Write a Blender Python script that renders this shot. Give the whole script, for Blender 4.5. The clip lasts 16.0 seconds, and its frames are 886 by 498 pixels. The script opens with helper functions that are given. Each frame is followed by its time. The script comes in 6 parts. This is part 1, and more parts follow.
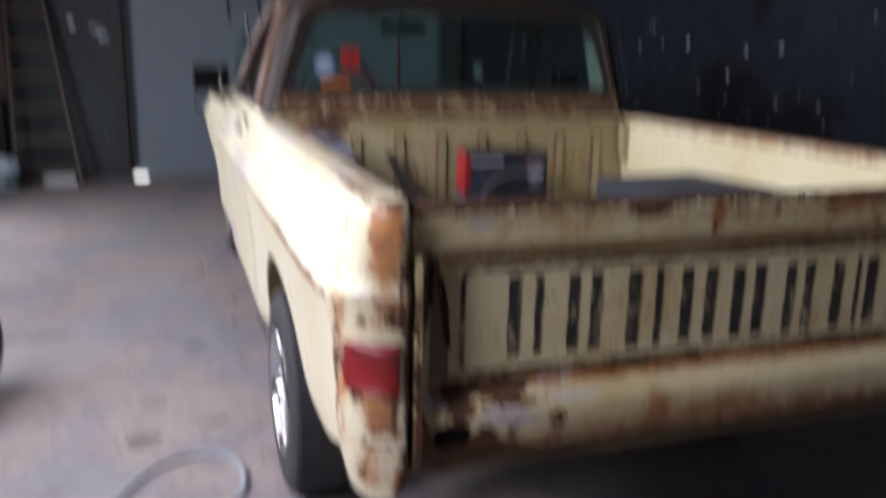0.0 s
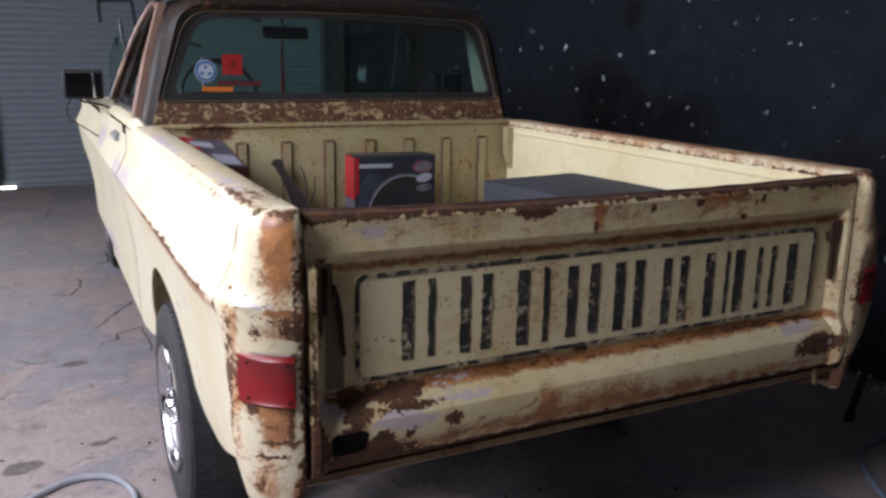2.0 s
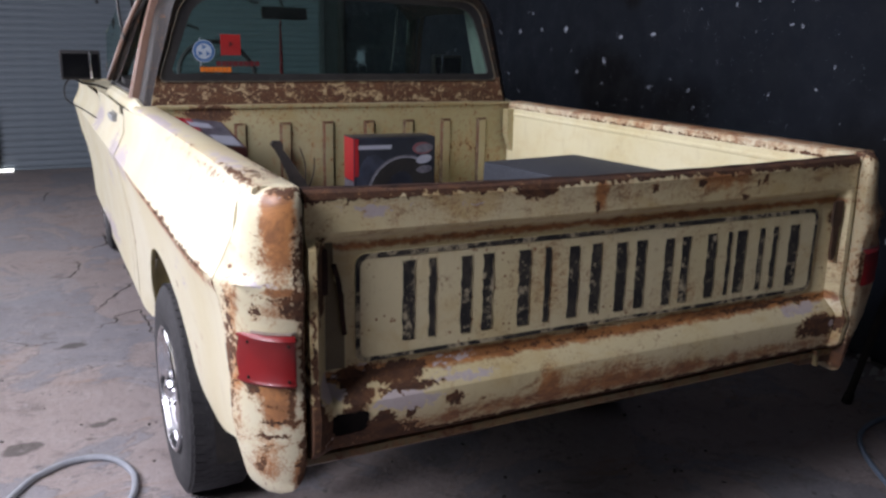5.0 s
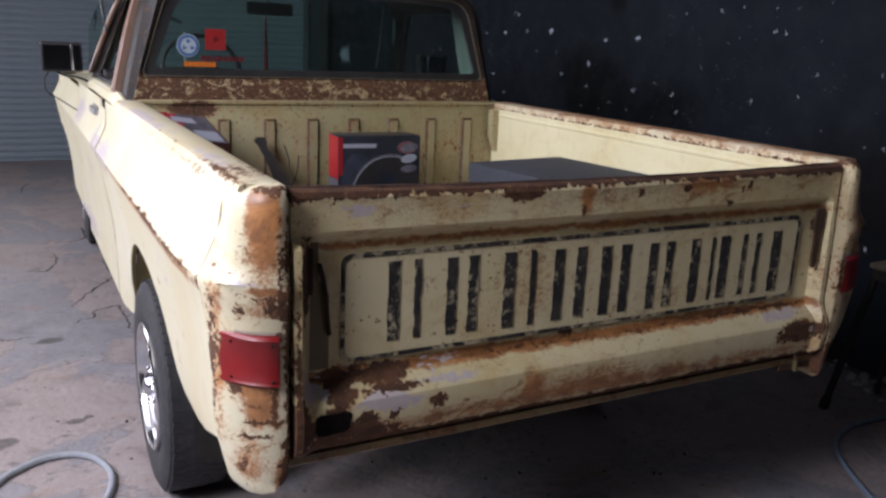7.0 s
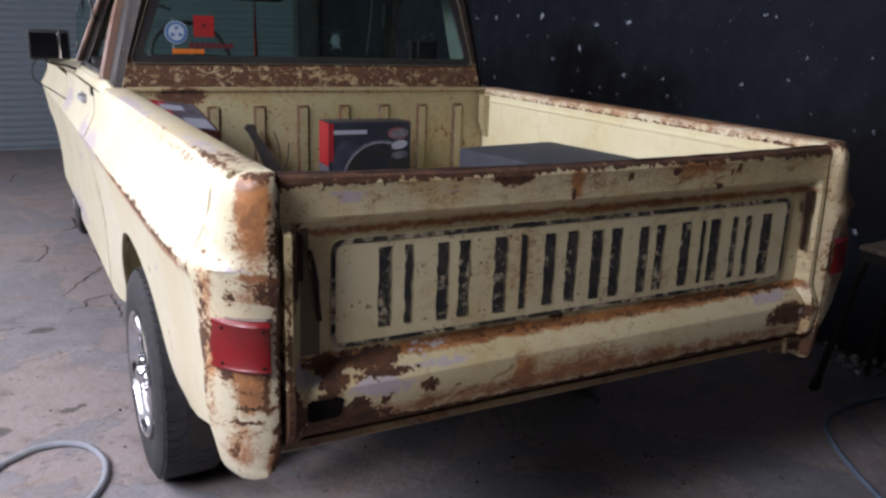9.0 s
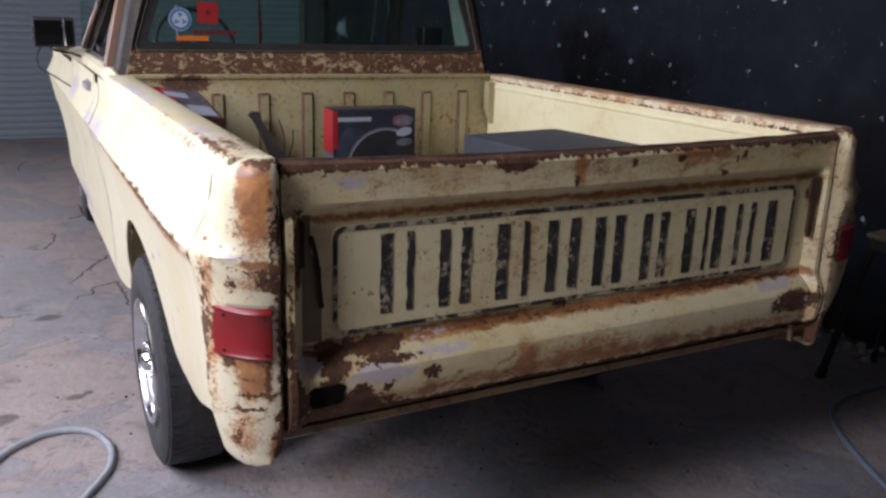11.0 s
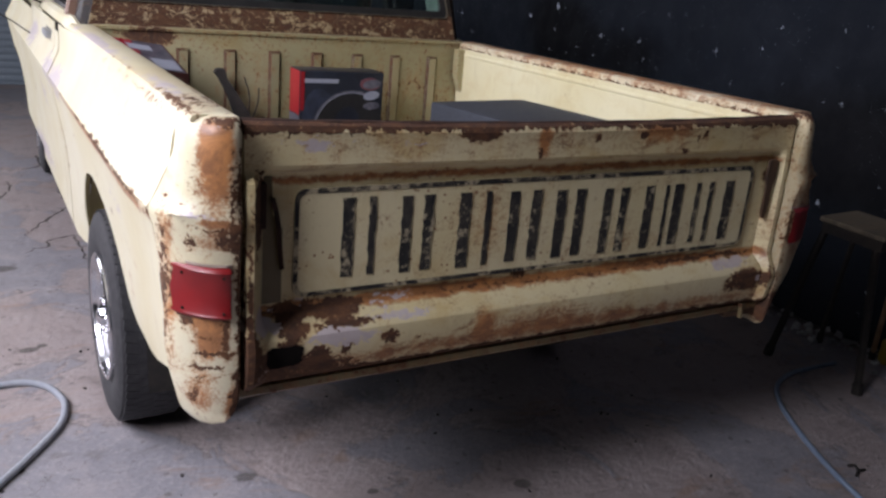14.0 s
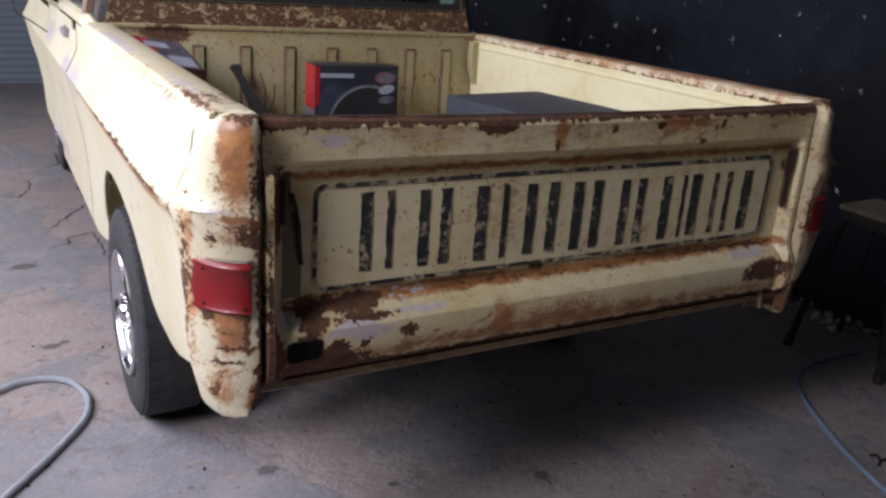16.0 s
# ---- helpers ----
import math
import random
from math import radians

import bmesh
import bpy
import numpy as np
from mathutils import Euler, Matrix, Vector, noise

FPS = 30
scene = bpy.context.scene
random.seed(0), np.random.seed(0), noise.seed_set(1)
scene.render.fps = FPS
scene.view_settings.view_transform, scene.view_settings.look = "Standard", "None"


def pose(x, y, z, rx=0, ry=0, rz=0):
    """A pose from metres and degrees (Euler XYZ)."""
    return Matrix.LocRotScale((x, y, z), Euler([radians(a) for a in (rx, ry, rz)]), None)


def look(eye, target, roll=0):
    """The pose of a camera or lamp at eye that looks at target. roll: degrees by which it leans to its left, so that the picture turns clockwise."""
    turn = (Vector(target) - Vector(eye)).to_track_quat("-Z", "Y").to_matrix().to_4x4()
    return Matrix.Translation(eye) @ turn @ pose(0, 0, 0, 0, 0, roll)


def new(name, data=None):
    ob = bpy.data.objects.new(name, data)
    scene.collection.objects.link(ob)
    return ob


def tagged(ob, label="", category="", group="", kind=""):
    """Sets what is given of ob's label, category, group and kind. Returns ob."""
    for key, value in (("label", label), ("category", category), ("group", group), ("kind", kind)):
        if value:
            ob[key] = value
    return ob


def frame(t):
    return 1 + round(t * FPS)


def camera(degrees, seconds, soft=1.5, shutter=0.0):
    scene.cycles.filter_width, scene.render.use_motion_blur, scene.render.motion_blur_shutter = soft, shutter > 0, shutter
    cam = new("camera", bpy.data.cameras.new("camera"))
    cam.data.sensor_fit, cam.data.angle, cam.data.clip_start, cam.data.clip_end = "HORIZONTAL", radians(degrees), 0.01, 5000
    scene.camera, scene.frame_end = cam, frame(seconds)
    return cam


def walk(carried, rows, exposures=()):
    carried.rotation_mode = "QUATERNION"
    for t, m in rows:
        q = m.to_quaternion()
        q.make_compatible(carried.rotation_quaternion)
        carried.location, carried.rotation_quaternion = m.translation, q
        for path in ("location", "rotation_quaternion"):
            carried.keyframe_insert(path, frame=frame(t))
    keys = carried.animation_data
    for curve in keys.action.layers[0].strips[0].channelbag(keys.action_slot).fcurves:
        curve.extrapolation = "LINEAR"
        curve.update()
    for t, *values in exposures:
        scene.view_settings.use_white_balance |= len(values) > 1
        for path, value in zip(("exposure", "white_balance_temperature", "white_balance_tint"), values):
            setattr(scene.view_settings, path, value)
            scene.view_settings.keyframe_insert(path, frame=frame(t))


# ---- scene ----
# ---- camera and its way ----
cam = camera(57.0, 16.0, soft=2.6, shutter=0.8)
WAY = [
    (0, pose(-1.280, -1.536, 1.541, 76.40, -1.27, -18.58)),
    (0.1, pose(-1.302, -1.567, 1.542, 79.32, -1.17, -18.33)),
    (0.2, pose(-1.345, -1.558, 1.549, 79.34, -1.18, -18.85)),
    (0.3, pose(-1.309, -1.548, 1.550, 80.23, -1.26, -18.13)),
    (0.4, pose(-1.311, -1.543, 1.550, 81.12, -0.91, -18.32)),
    (0.5, pose(-1.305, -1.552, 1.555, 81.28, -1.75, -18.35)),
    (0.6, pose(-1.293, -1.544, 1.543, 80.11, -2.31, -19.87)),
    (0.7, pose(-1.310, -1.547, 1.531, 78.42, -1.65, -22.48)),
    (0.8, pose(-1.309, -1.549, 1.534, 78.11, -1.19, -22.65)),
    (1, pose(-1.301, -1.547, 1.547, 76.39, -1.42, -22.77)),
    (1.5, pose(-1.294, -1.543, 1.545, 75.88, -1.14, -23.72)),
    (2, pose(-1.290, -1.550, 1.555, 76.69, -1.17, -26.51)),
    (2.5, pose(-1.287, -1.551, 1.555, 77.17, -1.37, -26.93)),
    (3, pose(-1.287, -1.550, 1.554, 77.38, -1.27, -26.55)),
    (3.5, pose(-1.286, -1.554, 1.553, 77.22, -0.96, -26.69)),
    (4, pose(-1.286, -1.552, 1.547, 76.63, -1.04, -26.50)),
    (6.5, pose(-1.300, -1.527, 1.539, 75.30, -2.02, -27.29)),
    (7, pose(-1.299, -1.528, 1.544, 75.58, -2.50, -27.70)),
    (7.5, pose(-1.301, -1.532, 1.544, 75.14, -2.05, -27.85)),
    (8, pose(-1.293, -1.536, 1.541, 74.87, -2.13, -28.55)),
    (8.5, pose(-1.290, -1.533, 1.539, 74.60, -1.95, -29.61)),
    (9, pose(-1.294, -1.534, 1.541, 74.68, -2.14, -28.28)),
    (11.5, pose(-1.280, -1.536, 1.537, 73.15, -2.15, -27.76)),
    (12, pose(-1.281, -1.548, 1.547, 71.92, -3.80, -29.35)),
    (12.5, pose(-1.284, -1.554, 1.550, 71.87, -4.44, -31.44)),
    (13, pose(-1.286, -1.554, 1.546, 72.14, -4.59, -30.38)),
    (13.5, pose(-1.286, -1.550, 1.545, 71.83, -5.06, -30.03)),
    (14, pose(-1.284, -1.549, 1.542, 71.61, -4.90, -29.57)),
    (14.5, pose(-1.280, -1.554, 1.546, 71.44, -4.34, -29.76)),
    (15, pose(-1.284, -1.546, 1.541, 71.06, -4.12, -29.21)),
    (15.5, pose(-1.286, -1.544, 1.542, 70.74, -3.87, -28.77)),
    (16, pose(-1.291, -1.550, 1.545, 71.02, -3.94, -28.73)),
]
walk(cam, WAY, exposures=[(0, 0.0)])

# ---- sky, sun and daylight ----
world = bpy.data.worlds.new("sky")
scene.world = world
world.use_nodes = True
wn = world.node_tree
sky = wn.nodes.new("ShaderNodeTexSky")
sky.sky_type, sky.sun_disc = "NISHITA", False
sky.sun_elevation, sky.sun_rotation = radians(55), radians(60)
wn.links.new(sky.outputs["Color"], wn.nodes["Background"].inputs["Color"])
wn.nodes["Background"].inputs["Strength"].default_value = 0.06

sun = bpy.data.lights.new("sun", "SUN")
sun.energy, sun.angle, sun.color = 2.5, radians(0.5), (1.0, 0.95, 0.88)
new("sun", sun).matrix_world = look((20, 12, 30), (0, 0, 0))

# daylight that falls in through the wide gateway in the west wall: open sky
day = bpy.data.lights.new("gateway_daylight", "AREA")
day.shape, day.size, day.size_y, day.energy, day.color = "RECTANGLE", 2.6, 2.6, 190, (0.975, 0.95, 1.095)
new("gateway_daylight", day).matrix_world = look((-3.60, 1.45, 3.12), (-0.6, 1.1, 0.8))
# second lamp, added to brighten the tailgate and the floor to its right
fill = bpy.data.lights.new("fill_daylight", "AREA")
fill.shape, fill.size, fill.size_y, fill.energy, fill.color = "RECTANGLE", 0.9, 1.6, 134, (0.975, 0.95, 1.095)
new("fill_daylight", fill).matrix_world = look((-3.60, -0.98, 3.15), (0.0, 0.0, 0.6))
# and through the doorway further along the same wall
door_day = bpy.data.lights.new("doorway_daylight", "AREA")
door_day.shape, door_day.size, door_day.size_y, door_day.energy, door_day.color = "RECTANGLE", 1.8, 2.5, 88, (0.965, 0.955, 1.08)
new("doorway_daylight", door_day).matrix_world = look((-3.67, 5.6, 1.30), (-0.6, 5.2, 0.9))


# ---- node helpers ----
def plain(name, rough=0.6, metal=0.0):
    m = bpy.data.materials.new(name)
    m.use_nodes = True
    b = m.node_tree.nodes["Principled BSDF"]
    b.inputs["Roughness"].default_value, b.inputs["Metallic"].default_value = rough, metal
    return m, m.node_tree, b


def put(nt, socket, value):
    if isinstance(value, bpy.types.NodeSocket):
        nt.links.new(value, socket)
    elif isinstance(value, tuple) and len(value) == 3 and socket.type == "RGBA":
        socket.default_value = (*value, 1)
    else:
        socket.default_value = value


def calc(nt, op, a, b=0.0, c=0.0, clamp=False):
    n = nt.nodes.new("ShaderNodeMath")
    n.operation, n.use_clamp = op, clamp
    for s, v in zip(n.inputs, (a, b, c)):
        put(nt, s, v)
    return n.outputs[0]


def step(nt, v, lo, hi, a=0.0, b=1.0):
    n = nt.nodes.new("ShaderNodeMapRange")
    n.interpolation_type = "SMOOTHSTEP"
    for s, x in zip(n.inputs, (v, lo, hi, a, b)):
        put(nt, s, x)
    return n.outputs[0]


def mix(nt, f, a, b):
    n = nt.nodes.new("ShaderNodeMix")
    n.data_type = "RGBA"
    put(nt, n.inputs[0], f), put(nt, n.inputs[6], a), put(nt, n.inputs[7], b)
    return n.outputs[2]


def where(nt):
    return nt.nodes.new("ShaderNodeNewGeometry").outputs["Position"]


def local(nt):
    return nt.nodes.new("ShaderNodeTexCoord").outputs["Object"]


def stretch(nt, v, s):
    n = nt.nodes.new("ShaderNodeVectorMath")
    n.operation = "MULTIPLY"
    put(nt, n.inputs[0], v)
    n.inputs[1].default_value = s
    return n.outputs[0]


def swizzle(nt, v, a, b):
    """Two of a vector's coordinates as the first two of a new one."""
    n, c = nt.nodes.new("ShaderNodeSeparateXYZ"), nt.nodes.new("ShaderNodeCombineXYZ")
    put(nt, n.inputs[0], v)
    nt.links.new(n.outputs[a], c.inputs[0]), nt.links.new(n.outputs[b], c.inputs[1])
    return c.outputs[0]


def grain(nt, v, scale, detail=4.0, rough=0.6, warp=0.0):
    n = nt.nodes.new("ShaderNodeTexNoise")
    put(nt, n.inputs["Vector"], v)
    for k, x in (("Scale", scale), ("Detail", detail), ("Roughness", rough), ("Distortion", warp)):
        n.inputs[k].default_value = x
    return n.outputs["Fac"]


def blob(nt, v, centre, radii):
    """1 in the middle of an ellipsoid, 0 outside it."""
    a = nt.nodes.new("ShaderNodeVectorMath")
    a.operation = "SUBTRACT"
    put(nt, a.inputs[0], v)
    a.inputs[1].default_value = centre
    b = nt.nodes.new("ShaderNodeVectorMath")
    b.operation = "DIVIDE"
    nt.links.new(a.outputs[0], b.inputs[0])
    b.inputs[1].default_value = radii
    c = nt.nodes.new("ShaderNodeVectorMath")
    c.operation = "LENGTH"
    nt.links.new(b.outputs[0], c.inputs[0])
    return calc(nt, "SUBTRACT", 1.0, c.outputs["Value"], clamp=True)


def blobs(nt, v, spots):
    total = None
    for c, r, k in spots:
        s = calc(nt, "MULTIPLY", blob(nt, v, c, r), k)
        total = s if total is None else calc(nt, "ADD", total, s)
    return 0.0 if total is None else total


def ragged(nt, v, amounts):
    """A place shifted by noise at several scales, so that patches laid by it get torn edges."""
    for scale, amount in amounts:
        n = nt.nodes.new("ShaderNodeTexNoise")
        put(nt, n.inputs["Vector"], v)
        n.inputs["Scale"].default_value, n.inputs["Detail"].default_value = scale, 3
        c = nt.nodes.new("ShaderNodeVectorMath")
        c.operation = "SUBTRACT"
        nt.links.new(n.outputs["Color"], c.inputs[0])
        c.inputs[1].default_value = (0.5, 0.5, 0.5)
        w = nt.nodes.new("ShaderNodeVectorMath")
        w.operation = "MULTIPLY_ADD"
        nt.links.new(c.outputs[0], w.inputs[0])
        w.inputs[1].default_value = (amount, amount, amount)
        put(nt, w.inputs[2], v)
        v = w.outputs[0]
    return v


def relief(nt, b, height, strength, distance=0.01):
    n = nt.nodes.new("ShaderNodeBump")
    n.inputs["Strength"].default_value, n.inputs["Distance"].default_value = strength, distance
    put(nt, n.inputs["Height"], height)
    nt.links.new(n.outputs["Normal"], b.inputs["Normal"])


CREAM = (0.70, 0.66, 0.49)


def rusty_paint(name, base=CREAM, rust=0.0, stain=0.0, rust_at=(), stain_at=(), bare_at=(), gloss=0.38, dots=0.0, dirt=0.45, flake=(1, 1, 1.5), pits=0.0, spec=0.5):
    """Old body paint with rust scabs, orange run-off and worn spots of primer, each with places of its own."""
    m, nt, b = plain(name)
    v = where(nt)
    torn, loose = ragged(nt, v, ((36, 0.034), (105, 0.024))), ragged(nt, v, ((30, 0.020),))
    b.inputs["Specular IOR Level"].default_value = spec
    fine = grain(nt, v, 48, 6, 0.7, 0.4)
    mid = grain(nt, stretch(nt, v, flake), 16, 9, 0.80, 0.9)
    wide = grain(nt, v, 2.2, 3, 0.5)
    micro = grain(nt, v, 150, 4, 0.75)
    runs = grain(nt, stretch(nt, v, (18, 18, 3.0)), 1.0, 5, 0.65)
    tone = mix(nt, step(nt, wide, 0.3, 0.7), base, tuple(x * y for x, y in zip(base, (0.93, 0.90, 0.80))))
    tone = mix(nt, step(nt, fine, 0.52, 0.75, 0, 0.25), tone, tuple(x * 0.72 for x in base))
    grime = calc(nt, "MULTIPLY", step(nt, grain(nt, stretch(nt, v, (26, 26, 5)), 1.0, 6, 0.7), 0.52, 0.78), 0.30)
    tone = mix(nt, grime, tone, tuple(x * y for x, y in zip(base, (0.62, 0.55, 0.46))))
    tone = mix(nt, step(nt, micro, 0.66, 0.74, 0, 0.55), tone, (0.20, 0.11, 0.06))
    cloud = grain(nt, stretch(nt, v, (1, 1, 1.4)), 5.5, 7, 0.72, 0.8)
    tone = mix(nt, step(nt, cloud, 0.47, 0.70, 0, dirt), tone, tuple(x * y for x, y in zip(base, (0.82, 0.71, 0.53))))
    # thin orange staining
    s = calc(nt, "ADD", calc(nt, "ADD", calc(nt, "MULTIPLY", mid, 0.75), calc(nt, "ADD", calc(nt, "MULTIPLY", runs, 0.45), calc(nt, "MULTIPLY", calc(nt, "SUBTRACT", micro, 0.5), 0.5))), calc(nt, "ADD", blobs(nt, loose, stain_at), stain - 0.10))
    s = step(nt, s, 0.60, 0.86)
    tone = mix(nt, calc(nt, "MULTIPLY", s, 0.92), tone, mix(nt, step(nt, mid, 0.40, 0.62), mix(nt, fine, (0.52, 0.225, 0.065), (0.39, 0.135, 0.033)), mix(nt, fine, (0.27, 0.085, 0.022), (0.12, 0.042, 0.018))))
    # patches of grey-violet primer
    p = calc(nt, "ADD", grain(nt, stretch(nt, v, (1, 1, 1.8)), 19, 8, 0.74, 1.0), blobs(nt, torn, bare_at))
    p = step(nt, p, 0.735, 0.77)
    tone = mix(nt, p, tone, mix(nt, fine, (0.60, 0.56, 0.545), (0.44, 0.36, 0.35)))
    # fine pitting in clusters
    if pits:
        q = calc(nt, "MULTIPLY", step(nt, grain(nt, v, 85, 3, 0.65, 0.3), 0.585, 0.64), step(nt, grain(nt, v, 7, 5, 0.65), 0.62 - pits, 0.74 - pits))
        tone = mix(nt, calc(nt, "MULTIPLY", q, 0.9), tone, mix(nt, fine, (0.33, 0.13, 0.045), (0.09, 0.038, 0.02)))
    # scabs of brown rust
    r = calc(nt, "ADD", calc(nt, "ADD", calc(nt, "MULTIPLY", mid, 0.50), calc(nt, "ADD", calc(nt, "MULTIPLY", fine, 0.32), calc(nt, "MULTIPLY", micro, 0.18))), calc(nt, "ADD", blobs(nt, torn, rust_at), rust))
    r = calc(nt, "SUBTRACT", r, calc(nt, "MULTIPLY", p, 0.22))
    halo = step(nt, r, 0.555, 0.67)
    tone = mix(nt, calc(nt, "MULTIPLY", halo, 0.68), tone, (0.45, 0.21, 0.07) if base[0] > 0.2 else (0.085, 0.045, 0.025))
    flecks = step(nt, grain(nt, stretch(nt, v, (1, 1, 1.6)), 62, 5, 0.72, 0.6), 0.60, 0.66, 0, 0.55)
    scab = calc(nt, "MULTIPLY", step(nt, r, 0.622, 0.642), calc(nt, "SUBTRACT", 1.0, flecks))
    tone = mix(nt, scab, tone, mix(nt, step(nt, mid, 0.42, 0.66), mix(nt, fine, (0.030, 0.016, 0.010), (0.088, 0.039, 0.019)), mix(nt, fine, (0.078, 0.034, 0.015), (0.19, 0.082, 0.032))))
    if dots:
        d = nt.nodes.new("ShaderNodeTexVoronoi")
        put(nt, d.inputs["Vector"], swizzle(nt, v, "X", "Z"))
        d.voronoi_dimensions = "2D"
        d.inputs["Scale"].default_value = 34
        q = calc(nt, "ADD", d.outputs["Distance"], calc(nt, "MULTIPLY", grain(nt, v, 60, 2), 0.25))
        q = calc(nt, "MULTIPLY", step(nt, q, 0.26, 0.18), step(nt, grain(nt, v, 4, 2), 0.62 - dots, 0.66 - dots))
        tone = mix(nt, q, tone, (0.24, 0.10, 0.04))
    put(nt, b.inputs["Base Color"], tone)
    put(nt, b.inputs["Roughness"], mix(nt, scab, (gloss, gloss, gloss), (0.85, 0.85, 0.85)))
    relief(nt, b, calc(nt, "ADD", calc(nt, "MULTIPLY", scab, -0.35), calc(nt, "MULTIPLY", fine, 0.25)), 0.35, 0.004)
    return m


def grainy(name, a, c, rough=0.7, scale=30, metal=0.0, bump=0.2, depth=0.003, spread=(1, 1, 1), big=3.0, spec=0.5):
    """A surface that wavers between two colours at two scales."""
    m, nt, b = plain(name, rough, metal)
    v = stretch(nt, local(nt), spread)
    f = grain(nt, v, scale, 5, 0.65)
    g = grain(nt, v, big, 4, 0.6)
    t = calc(nt, "ADD", calc(nt, "MULTIPLY", f, 0.5), calc(nt, "MULTIPLY", g, 0.5))
    put(nt, b.inputs["Base Color"], mix(nt, step(nt, t, 0.35, 0.65), a, c))
    put(nt, b.inputs["Roughness"], step(nt, g, 0.3, 0.7, max(0.03, rough - 0.1), min(1, rough + 0.1)))
    b.inputs["Specular IOR Level"].default_value = spec
    relief(nt, b, f, bump, depth)
    return m


# ---- mesh helpers ----
def mesh_of(name, bm, material, smooth=30):
    bmesh.ops.recalc_face_normals(bm, faces=bm.faces)
    me = bpy.data.meshes.new(name)
    bm.to_mesh(me)
    bm.free()
    for m in material if isinstance(material, (list, tuple)) else [material]:
        me.materials.append(m)
    if smooth:
        me.polygons.foreach_set("use_smooth", [True] * len(me.polygons))
        me.set_sharp_from_angle(angle=radians(smooth))
    return me


def part(name, bm, material, parent=None, label="", smooth=30):
    ob = new(name, mesh_of(name, bm, material, smooth))
    if parent is not None:
        ob.parent = parent
    if label:
        tagged(ob, label)
    return ob


def thing(name, at, label, category, group="", kind=""):
    ob = new(name)
    ob.matrix_world = at if isinstance(at, Matrix) else pose(*at)
    ob.empty_display_size = 0.1
    return tagged(ob, label, category, group, kind)


def add_box(bm, lo, hi, bevel=0.0, seg=2, m=None):
    r = bmesh.ops.create_cube(bm, size=1)
    vs = r["verts"]
    lo, hi = Vector(lo), Vector(hi)
    for v in vs:
        v.co = Vector([lo[i] + (v.co[i] + 0.5) * (hi[i] - lo[i]) for i in range(3)])
    if bevel:
        es = list({e for v in vs for e in v.link_edges})
        vs = [v for v in bmesh.ops.bevel(bm, geom=es, offset=bevel, segments=seg, profile=0.6, affect="EDGES")["verts"]]
    if m is not None:
        bmesh.ops.transform(bm, matrix=m, verts=list(vs))
    return bm


def box(lo, hi, bevel=0.0, seg=2, m=None):
    return add_box(bmesh.new(), lo, hi, bevel, seg, m)


def add_loft(bm, rings, closed=False, caps=False):
    """Skin over rings of points that have the same number of points."""
    rows = [[bm.verts.new(p) for p in r] for r in rings]
    n = len(rows[0])
    for a, b in zip(rows, rows[1:]):
        for i in range(n if closed else n - 1):
            j = (i + 1) % n
            try:
                bm.faces.new((a[i], a[j], b[j], b[i]))
            except ValueError:
                pass
    if caps:
        bm.faces.new(rows[0][::-1]), bm.faces.new(rows[-1])
    return rows


def loft(rings, closed=False, caps=False):
    bm = bmesh.new()
    add_loft(bm, rings, closed, caps)
    return bm


def thick(bm, t):
    """Gives a skin a thickness, inwards along its normals."""
    bmesh.ops.recalc_face_normals(bm, faces=bm.faces)
    bmesh.ops.solidify(bm, geom=list(bm.faces), thickness=t)
    return bm


def add_tube(bm, points, radius, sides=10, taper=None):
    pts = [Vector(p) for p in points]
    rings, up = [], None
    for i, p in enumerate(pts):
        d = (pts[min(i + 1, len(pts) - 1)] - pts[max(i - 1, 0)]).normalized()
        if up is None:
            up = d.orthogonal().normalized()
        up = (up - d * up.dot(d)).normalized()
        side = d.cross(up)
        r = radius if taper is None else radius * taper(i / (len(pts) - 1))
        rings.append([p + (up * math.cos(a) + side * math.sin(a)) * r for a in (2 * math.pi * k / sides for k in range(sides))])
    add_loft(bm, rings, True, True)
    return bm


def tube(points, radius, sides=10, taper=None):
    return add_tube(bmesh.new(), points, radius, sides, taper)


def curve_through(points, n=8):
    """A smooth line through points."""
    p = [Vector(q) for q in points]
    p = [p[0] * 2 - p[1]] + p + [p[-1] * 2 - p[-2]]
    out = []
    for a, b, c, d in zip(p, p[1:], p[2:], p[3:]):
        for k in range(n):
            t = k / n
            out.append(0.5 * ((2 * b) + (c - a) * t + (2 * a - 5 * b + 4 * c - d) * t * t + (3 * b - a - 3 * c + d) * t ** 3))
    return out + [p[-2]]


def spin(profile, n=32, axis="x"):
    """A turned shape: profile of (along, radius) round the axis."""
    rings = []
    for k in range(n):
        a = 2 * math.pi * k / n
        c, s = math.cos(a), math.sin(a)
        rings.append([(u, r * c, r * s) if axis == "x" else (r * c, r * s, u) for u, r in profile])
    rings.append(rings[0])
    bm = loft(rings)
    bmesh.ops.remove_doubles(bm, verts=bm.verts, dist=1e-5)
    return bm


def mirror_x(bm):
    bmesh.ops.scale(bm, vec=(-1, 1, 1), verts=bm.verts)
    bmesh.ops.reverse_faces(bm, faces=bm.faces)
    return bm


def rounded(points, r, n=5):
    """Closed outline in a plane of (u, w) with its corners rounded by r (a number or one for each corner)."""
    out, k = [], len(points)
    for i, p in enumerate(points):
        a, b, c = Vector(points[i - 1]), Vector(p), Vector(points[(i + 1) % k])
        rr = r[i] if isinstance(r, (list, tuple)) else r
        u, w = (a - b).normalized(), (c - b).normalized()
        s, e = b + u * rr, b + w * rr
        for j in range(n + 1):
            t = j / n
            out.append(tuple(s * (1 - t) ** 2 + b * 2 * t * (1 - t) + e * t * t))
    return out


